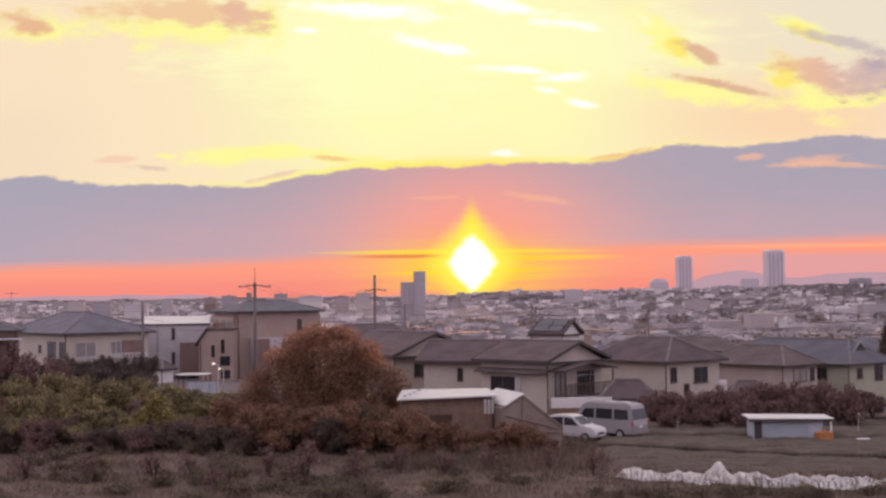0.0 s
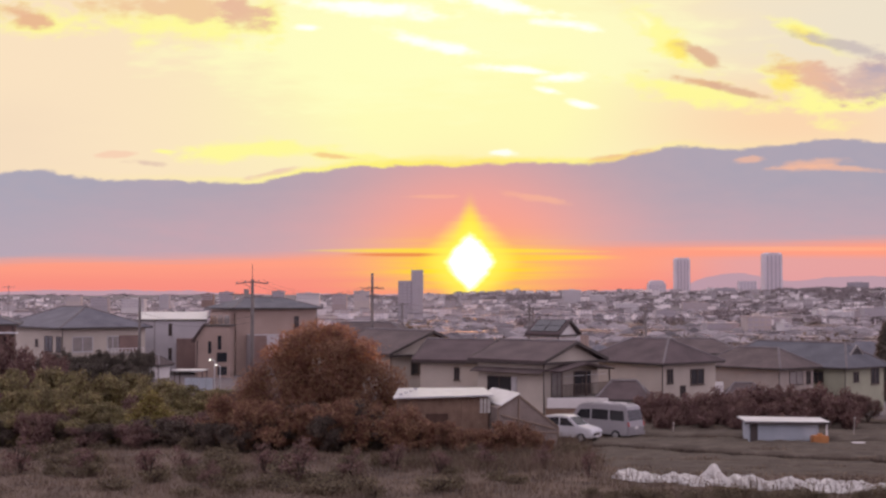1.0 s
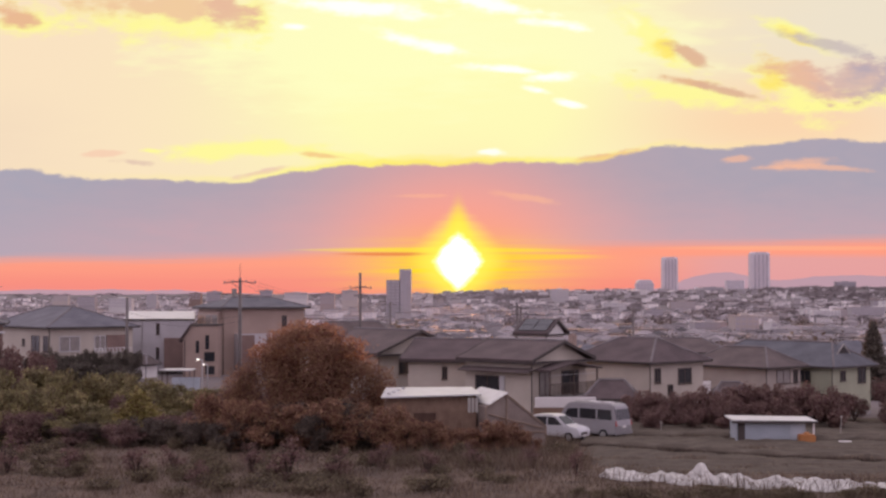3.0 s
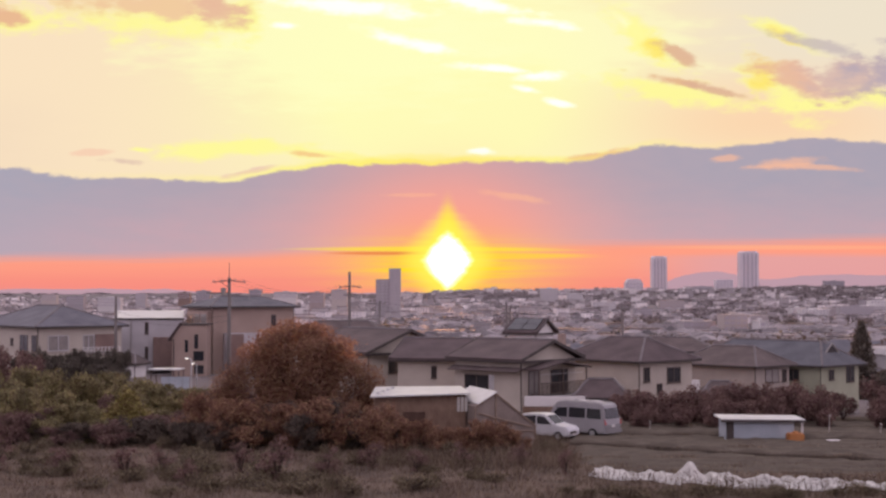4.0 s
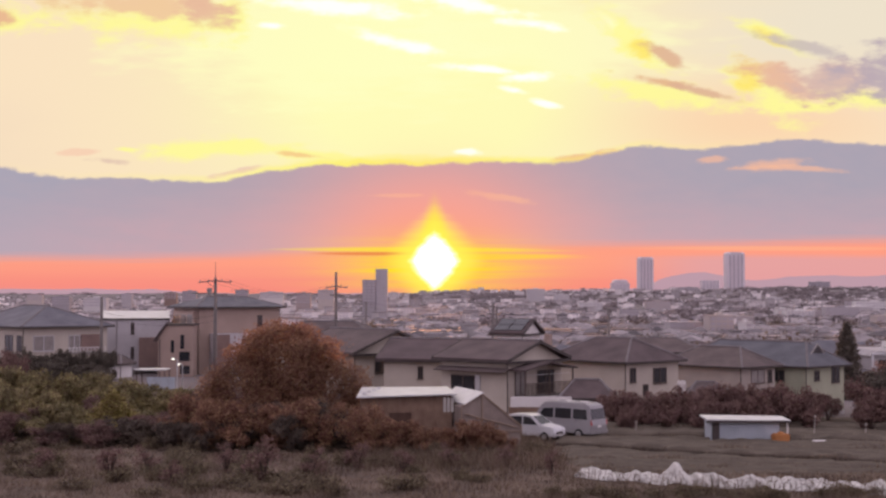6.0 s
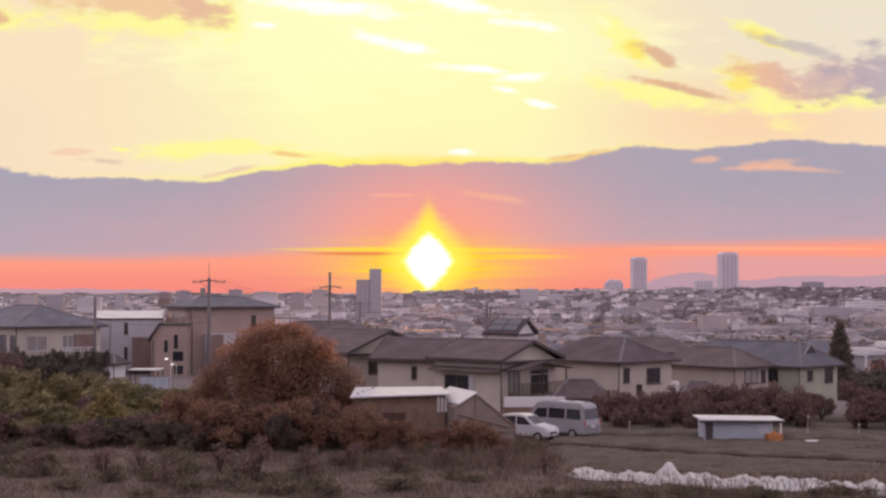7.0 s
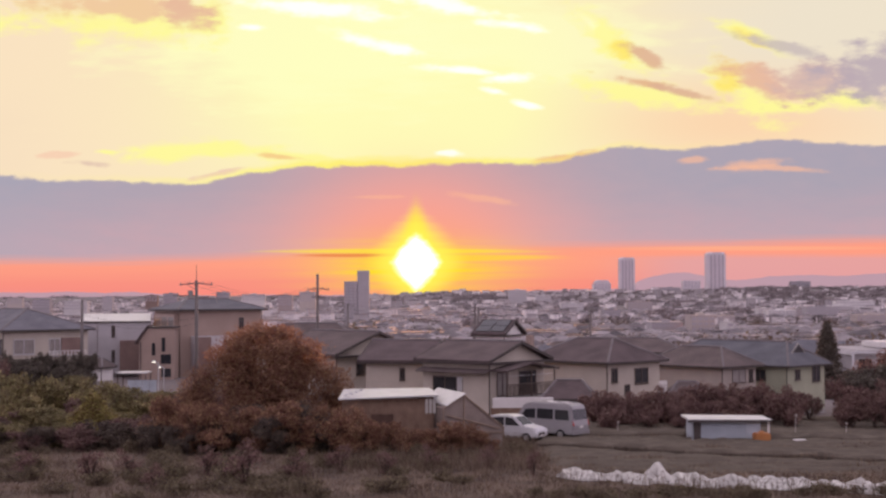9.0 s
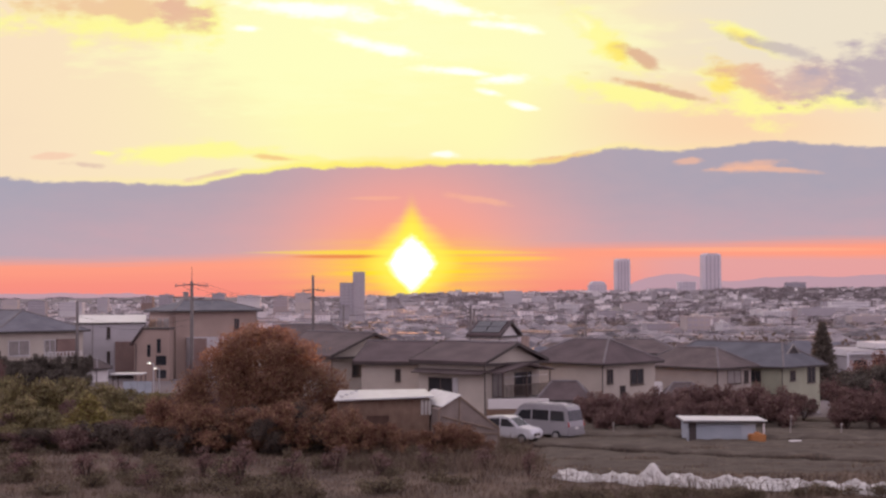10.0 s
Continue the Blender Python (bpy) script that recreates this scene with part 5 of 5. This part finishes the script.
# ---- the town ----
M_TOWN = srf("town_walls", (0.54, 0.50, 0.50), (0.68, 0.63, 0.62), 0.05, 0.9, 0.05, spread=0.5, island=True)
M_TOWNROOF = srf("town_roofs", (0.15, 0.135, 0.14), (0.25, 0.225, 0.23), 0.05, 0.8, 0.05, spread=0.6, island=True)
# cladding of the far towers, paled to put distance haze into its colour
M_TOWER = srf("hazed_tower_cladding", (0.60, 0.55, 0.58), (0.68, 0.62, 0.65), 0.02, 0.6, 0.05)
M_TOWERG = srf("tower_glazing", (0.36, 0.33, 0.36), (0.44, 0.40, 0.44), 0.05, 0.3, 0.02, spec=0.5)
WALLS = [srf("town_wall_%s" % k, c, tuple(v * 1.15 for v in c), 0.2, 0.9, 0.1, spread=0.2) for k, c in
         (("white", (0.56, 0.54, 0.53)), ("beige", (0.41, 0.36, 0.34)), ("grey", (0.33, 0.31, 0.32)), ("brown", (0.24, 0.18, 0.15)))]
ROOFS = [M_TILE_R, M_TILE_B, srf("town_grey_roof", (0.17, 0.16, 0.165), (0.24, 0.225, 0.23), 0.3, 0.7, 0.2, spread=0.2)]


def slab(label, slope, y, w, top, depth, wall, floors, bays, name="apartment_block", cap=1.2, turn=0.0):
    """A block of flats: body, parapet, window bands with single windows towards the camera."""
    x = slope * y
    base = level(x, y) - 1
    h = top - base
    ob = thing(name, pose(x, y, base, 0, 0, turn), label, "building", "town buildings")
    Shape().box(-w / 2, 0, 0, w / 2, depth, h).part("wall", wall, ob)
    if cap:
        Shape().box(-w * 0.12, depth * 0.3, h, w * 0.14, depth * 0.7, h + cap).part("roof_hut", wall, ob)
        Shape().box(-w / 2 - 0.2, -0.2, h - 0.6, w / 2 + 0.2, depth + 0.2, h + 0.002).part("parapet", wall, ob)
    fh = min(3.2, h / max(1, floors))
    me = Shape().box(-w / bays * 0.34, -0.25, -fh * 0.25, w / bays * 0.34, -0.01, fh * 0.25).mesh("window", M_TOWERG)
    for i in range(floors):
        for j in range(bays):
            part("window", me, ob).location = (-w / 2 + w * (j + 0.5) / bays, 0, h - fh * (i + 0.7))
    return ob


def tower(label, slope, y, w, top, round_top):
    x = slope * y
    base = level(x, y) - 2
    h = top - base
    ob = thing("tower", pose(x, y, base), label, "skyscraper", "residential towers")
    c = w * 0.16
    ring = lambda z, k: [(-w / 2 * k + c, 0, z), (w / 2 * k - c, 0, z), (w / 2 * k, c, z), (w / 2 * k, w - c, z), (w / 2 * k - c, w, z), (-w / 2 * k + c, w, z), (-w / 2 * k, w - c, z), (-w / 2 * k, c, z)]
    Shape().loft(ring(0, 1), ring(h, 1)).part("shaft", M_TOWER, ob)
    Shape().loft(ring(h, 0.97), ring(h + round_top, 0.8)).part("crown", M_TOWER, ob)
    for f in (-0.34, -0.13, 0.1, 0.31):
        Shape().box(w * f - w * 0.04, -0.5, 4, w * f + w * 0.045, -0.01, h - 3).part("glazed_strip", M_TOWERG, ob)
    n = int(h / 3.4)
    me = Shape().box(-w / 2 + c, -0.8, 0, w / 2 - c, -0.55, 0.7).mesh("floor_band", M_TOWER)
    for i in range(n):
        part("floor_band", me, ob).location = (0, 0, 4 + i * 3.3)


tower("tall grey residential tower on the far hill", 0.177, 3600, 40.5, 103.4, 4)
tower("tallest grey residential tower on the far hill", 0.244, 3600, 49.5, 116.9, 4)
rt = slab("round-topped grey apartment block", 0.158, 3300, 42.625, 35.025, 30, M_TOWER, 5, 5, cap=0)
rh_ = 35.025 - (level(521.125, 3300) - 1)
Shape().loft([(-21, 0, rh_), (21, 0, rh_), (21, 30, rh_), (-21, 30, rh_)], [(-14, 0, rh_ + 9), (14, 0, rh_ + 9), (14, 30, rh_ + 9), (-14, 30, rh_ + 9)]).part("curved_top", M_TOWER, rt, bevel=2.0)
slab("squat grey office block on the hill", 0.225, 3400, 42.5, 42.9, 30, M_TOWER, 6, 5, cap=0)
slab("grey stepped apartment block, lower part", -0.028, 1400, 14, 23.483, 20, WALLS[2], 8, 3, cap=0)
slab("grey stepped apartment block, tall part", -0.019, 1400, 12.25, 34.567, 20, WALLS[2], 12, 3, cap=0)
for x, y, w, top, k, fl, ba, lab in (
        (-304, 1900, 19, 12.9, 2, 4, 5, "grey flat-roofed block on the skyline"),
        (-365, 2100, 18, 10.7, 3, 3, 4, "brown flat-roofed block on the skyline"),
        (-231, 1900, 17, 14.4, 2, 4, 5, "grey flat-roofed block on the skyline"),
        (-219, 2200, 37, 11.7, 0, 3, 9, "long white apartment block"),
        (-473, 2300, 17, 8.9, 2, 3, 4, "grey flat-roofed block on the skyline"),
        (-108, 1800, 21, 14.2, 1, 4, 6, "beige apartment block near the skyline"),
        (-130, 1700, 18, 10.3, 1, 4, 6, "beige apartment block near the skyline"),
        (-343, 1500, 25, 4.5, 0, 3, 9, "long white apartment block"),
        (-431, 1700, 21, 5.4, 2, 3, 7, "grey flat-roofed block on the skyline"),
        (209, 2200, 29, 17.1, 0, 6, 7, "white apartment block on the wooded hill"),
        (647, 3100, 44, 24.4, 2, 3, 7, "grey apartment block below the towers"),
        (981, 3200, 48, 38.2, 2, 4, 7, "grey school block on the hill crest"),
        (336, 1150, 24, -5.0, 0, 7, 8, "cluster of white apartment slabs"),
        (330, 1180, 11, -3.9, 0, 8, 4, "tall white apartment slab"),
        (351, 1160, 11, -4.6, 1, 8, 4, "tall beige apartment slab"),
        (144.5, 620, 11, -0.9, 1, 6, 4, "pale office building with banded front"),
        (132, 640, 15, -4.2, 2, 4, 6, "grey building beside the banded office"),
        (152, 600, 3, -3.4, 0, 5, 1, "narrow white stair tower"),
        (476, 1420, 30, -4.0, 0, 5, 9, "white apartment slab on the slope"),
        (250, 1000, 14, -7.5, 1, 4, 5, "beige apartment slab on the slope"),
        (560, 1650, 40, 0.5, 2, 4, 10, "long grey apartment block on the slope"),
        (268, 2350, 26, 8.5, 0, 5, 6, "white apartment block on the wooded hill"),
        (420, 1300, 32, -3.6, 2, 6, 10, "grey apartment block on the slope"),
        (522, 1500, 44, 0.8, 0, 6, 12, "long white apartment block on the slope"),
        (325, 900, 22, -5.4, 1, 5, 9, "beige apartment block on the slope"),
        (574, 2100, 23, 3.7, 0, 3, 6, "small white block on the hillside"),
        (316, 1700, 31, -0.3, 1, 4, 9, "beige apartment block on the hillside"),
        (217, 1600, 27, -1.1, 0, 4, 8, "white apartment block on the hillside"),
        (198, 1200, 15, -4.6, 2, 4, 6, "grey apartment block on the hillside"),
        (-654, 2400, 26, 6.9, 1, 3, 5, "beige block on the skyline")):
    slab(lab, x / y, y, w, top, 14, WALLS[k], fl, ba)

dome = thing("water_tank", pose(792.667, 2900, level(792.667, 2900)), "white domed water tank on the hill", "tank")
Shape().tube((0, 0, 0), (0, 0, 10.108 - 12), 12, 12, 20).part("drum", M_WHITE, dome)
Shape().tube((0, 0, 10.108 - 12), (0, 0, 17.358 - 12), 12, 6, 20).part("cap", M_WHITE, dome)
# white low-roofed hall at the end of the row
hall = thing("hall", pose(63.9, 170, -5), "white hall with a curved metal roof", "building")
Shape().box(-5, 0, 0, 8, 10, 6.0).part("wall", M_GREY, hall)
Shape().loft([(-5.4, -0.4, 6.0), (8.4, -0.4, 6.0), (8.4, 10, 6.0), (-5.4, 10, 6.0)],
             [(-4.6, -0.2, 6.75), (7.6, -0.2, 6.75), (7.6, 9.6, 6.9), (-4.6, 9.6, 6.9)]).part("roof", M_GREY, hall, bevel=0.15)
Shape().box(-5.5, -0.6, 6.3, 8.5, -0.41, 6.52).part("gutter", M_METAL, hall, bevel=0.04)
Shape().box(-1.2, 1.0, 6.9, 8.0, 8.0, 7.7).part("upper_storey", M_WHITE, hall, bevel=0.1)
Shape().tube((-5.3, -0.5, 0), (-5.3, -0.5, 6.3), 0.16, n=8).part("downpipe", M_METAL, hall)
for i in range(5):
    Shape().box(-4.4 + i * 2.4, -0.08, 4.4, -2.8 + i * 2.4, -0.004, 5.6).part("window", M_GLASS, hall)
house("small house with a blue-grey roof and white eaves", 52.375, 150, -4, 2.4, 4, -0.412 + 4, 0.8, 12, M_WHITE, M_TILE_B)


class Town:
    def __init__(self):
        self.wall, self.roof, self.win = Shape(), Shape(), Shape()


def small_house(wall, roof, x, y, z, w, d, h, rh, turn, flat):
    c, s = math.cos(turn), math.sin(turn)
    at = lambda lx, ly, lz: (x + lx * c - ly * s, y + lx * s + ly * c, z + lz)
    q = [(-w / 2, 0), (w / 2, 0), (w / 2, d), (-w / 2, d)]
    wall.loft([at(*p, 0) for p in q], [at(*p, h) for p in q])
    o = 0.5
    r = [(-w / 2 - o, -o), (w / 2 + o, -o), (w / 2 + o, d + o), (-w / 2 - o, d + o)]
    if flat:
        roof.loft([at(*p, h + 0.01) for p in r], [at(*p, h + 0.4) for p in r])
    else:
        k = min(d / 2, w / 2 - 0.4)
        roof.add([at(*p, h + 0.01) for p in r] + [at(-w / 2 + k, d / 2, h + rh), at(w / 2 - k, d / 2, h + rh)], [(0, 1, 5, 4), (1, 2, 5), (2, 3, 4, 5), (3, 0, 4), (3, 2, 1, 0)])


def town():
    far = Town()
    me_win = Shape().box(-0.8, -0.08, 0, 0.8, -0.01, 1.2).mesh("window", M_GLASS)
    made = 0
    y = 172.0
    LIM_R = [(0, 0.036), (170, 0.035), (350, 0.031), (700, 0.0205), (1500, 0.0075), (2200, 0.0), (3000, -0.0065), (4300, -0.0065)]
    LIM_L = [(0, 0.026), (170, 0.024), (350, 0.021), (700, 0.0155), (1500, 0.0085), (3000, 0.003), (4300, 0.0005)]
    while y < 4850:
        half0, half1 = -0.37 * y, 0.43 * y
        x = half0 + rng.uniform(0, 10)
        gapw = 5.0 + y * 0.0028
        while x < half1:
            u = x / y
            yy = y + rng.uniform(-0.4, 0.4) * y * 0.045
            z = level(x, yy)
            big = rng.random() < 0.15 * ease(y, 380, 1000)
            w, d = (rng.uniform(9, 19), rng.uniform(8, 12)) if big else (rng.uniform(5.5, 9.5), rng.uniform(5.5, 8))
            h = rng.uniform(7, 15) if big else rng.uniform(4.4, 6.4)
            rh = rng.uniform(1.2, 2.2)
            limit = along(y, LIM_R) if u > -0.03 else along(y, LIM_L)
            room = EYE - y * (limit + 0.004 * rng.random()) - z - rh
            turn = rng.choice([0.0, 0.35, -0.4, 0.8]) + rng.uniform(-0.1, 0.1)
            h = min(h, room)
            skip = 0.12 if u < 0.05 else 0.2 + 0.3 * ease(noise.noise((x * 0.006, y * 0.004, 8)), 0.0, 0.25)
            if h > 3.2 and rng.random() > skip:
                if made < 260 and y < 700:
                    made += 1
                    k = int(rng.integers(0, 4)) if rng.random() < 0.6 else 0
                    kind = ("white", "beige", "grey", "brown")[k]
                    a1, b1 = Shape(), Shape()
                    small_house(a1, b1, 0, 0, 0, w, d, h + 1, rh, 0.0, big)
                    ri = int(rng.integers(0, 3))
                    ob = thing("town_house", pose(x, yy, z - 1, 0, 0, math.degrees(turn)), "small %s town house with a %s roof" % (kind, "flat" if big else ("brown tiled", "slate-blue tiled", "grey")[ri]), "house", "town houses")
                    a1.part("wall", WALLS[k], ob)
                    b1.part("roof", ROOFS[ri], ob)
                    for j in range(int(w / 3)):
                        part("window", me_win, ob).location = (-w / 2 + 1.6 + j * 3.0, 0, h - 1.2)
                else:
                    small_house(far.wall, far.roof, x, yy, z - 1, w, d, h + 1, rh, turn, big or rng.random() < 0.3)
                    if y < 1700:
                        for j in range(max(1, int(w / 3.4))):
                            px0 = -w / 2 + 1.2 + j * 3.2
                            cc, ss = math.cos(turn), math.sin(turn)
                            q = [(px0, -0.06), (px0 + 1.7, -0.06), (px0 + 1.7, -0.02), (px0, -0.02)]
                            for lv in range(int((h + 1) / 2.9)):
                                z0 = z - 1 + h + 1 - 1.9 - lv * 2.8
                                ring = [(x + a1 * cc - b1 * ss, yy + a1 * ss + b1 * cc) for a1, b1 in q]
                                far.win.loft([(*p, z0) for p in ring], [(*p, z0 + 1.2) for p in ring])
            x += w + gapw * rng.uniform(0.3, 1.1)
        y *= 1.027
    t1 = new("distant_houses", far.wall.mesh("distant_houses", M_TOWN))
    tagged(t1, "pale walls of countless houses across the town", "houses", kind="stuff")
    t2 = new("distant_roofs", far.roof.mesh("distant_roofs", M_TOWNROOF))
    tagged(t2, "grey and brown roofs across the far town", "roofs", kind="stuff")
    t3 = new("distant_windows", far.win.mesh("distant_windows", M_TOWERG))
    tagged(t3, "dark window openings of the far town houses", "windows", kind="stuff")


town()


def town_trees():
    cl = []
    for i in range(1700):
        y = 180 * (3300 / 180) ** rng.random()
        u = rng.uniform(-0.37, 0.43)
        dens = noise.noise((u * 9, math.log(y) * 3, 2))
        if dens < 0.0 and rng.random() < 0.75:
            continue
        x = u * y
        z = level(x, y)
        h = rng.uniform(3, 7)
        cl.append((x, y, z + h * 0.5, h * 0.9, h * 0.6, h * 0.55))
    for i in range(520):   # wooded crest of the hill
        y = rng.uniform(2500, 3300)
        u = rng.uniform(-0.05, 0.42)
        x = u * y
        z = level(x, y)
        h = rng.uniform(2.5, 6.5)
        cl.append((x, y, z + h * 0.4, h * 2.2, h, h * 0.75))
    for u, y, w, n in ((0.115, 2350, 0.05, 50), (0.23, 1950, 0.03, 36), (0.257, 1500, 0.028, 36), (0.19, 2250, 0.035, 36), (0.30, 2450, 0.035, 40), (0.14, 1700, 0.025, 30),
                       (0.335, 1900, 0.03, 34), (0.36, 2500, 0.04, 44), (0.21, 1250, 0.02, 26), (0.275, 2900, 0.04, 50), (0.06, 2600, 0.04, 40), (0.03, 2900, 0.05, 46)):
        for i in range(n):   # woods on the slope
            yy = y * rng.uniform(0.93, 1.07)
            x = (u + rng.uniform(-w, w) * 0.7) * yy
            h = rng.uniform(5, 9)
            cl.append((x, yy, level(x, yy) + h * 0.45, h * 1.3, h, h * 0.65))
    for i in range(160):   # low woods along the left horizon
        y = rng.uniform(3600, 4800)
        x = rng.uniform(-0.37, 0.06) * y
        h = rng.uniform(3, 6)
        cl.append((x, y, level(x, y) + h * 0.4, h * 4, h, h * 0.7))
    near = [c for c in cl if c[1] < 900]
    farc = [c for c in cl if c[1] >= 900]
    tagged(new("town_trees", leaves("town_trees", M_LEAF_DARK, near, 170000, 0.36)), "dark trees between the town houses", "trees", kind="stuff")
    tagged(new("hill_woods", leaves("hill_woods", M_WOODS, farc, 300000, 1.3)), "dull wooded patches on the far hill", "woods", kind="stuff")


town_trees()

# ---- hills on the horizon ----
# distance haze given to the hills as an even mauve glow
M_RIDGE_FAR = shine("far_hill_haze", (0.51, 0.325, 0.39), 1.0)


def far_hills(name, y, x0, x1, crest, label):
    s = Shape()
    n = 160
    for i in range(n + 1):
        x = x0 + (x1 - x0) * i / n
        z = crest(x / y) * y + EYE + 6 * noise.noise((x * 0.006, y, 1)) + 2.5 * noise.noise((x * 0.03, y, 2))
        s.v += [(x, y - 160, -30), (x, y - 40, z * 0.7 - 5), (x, y, z), (x, y + 25, -30)]
    for i in range(n):
        for j in range(3):
            k = i * 4 + j
            s.f.append((k, k + 4, k + 5, k + 1))
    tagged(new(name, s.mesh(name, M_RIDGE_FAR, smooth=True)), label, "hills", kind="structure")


def bumps(u, table):
    return sum(h * math.exp(-((u - c) / w) ** 2) for c, w, h in table)


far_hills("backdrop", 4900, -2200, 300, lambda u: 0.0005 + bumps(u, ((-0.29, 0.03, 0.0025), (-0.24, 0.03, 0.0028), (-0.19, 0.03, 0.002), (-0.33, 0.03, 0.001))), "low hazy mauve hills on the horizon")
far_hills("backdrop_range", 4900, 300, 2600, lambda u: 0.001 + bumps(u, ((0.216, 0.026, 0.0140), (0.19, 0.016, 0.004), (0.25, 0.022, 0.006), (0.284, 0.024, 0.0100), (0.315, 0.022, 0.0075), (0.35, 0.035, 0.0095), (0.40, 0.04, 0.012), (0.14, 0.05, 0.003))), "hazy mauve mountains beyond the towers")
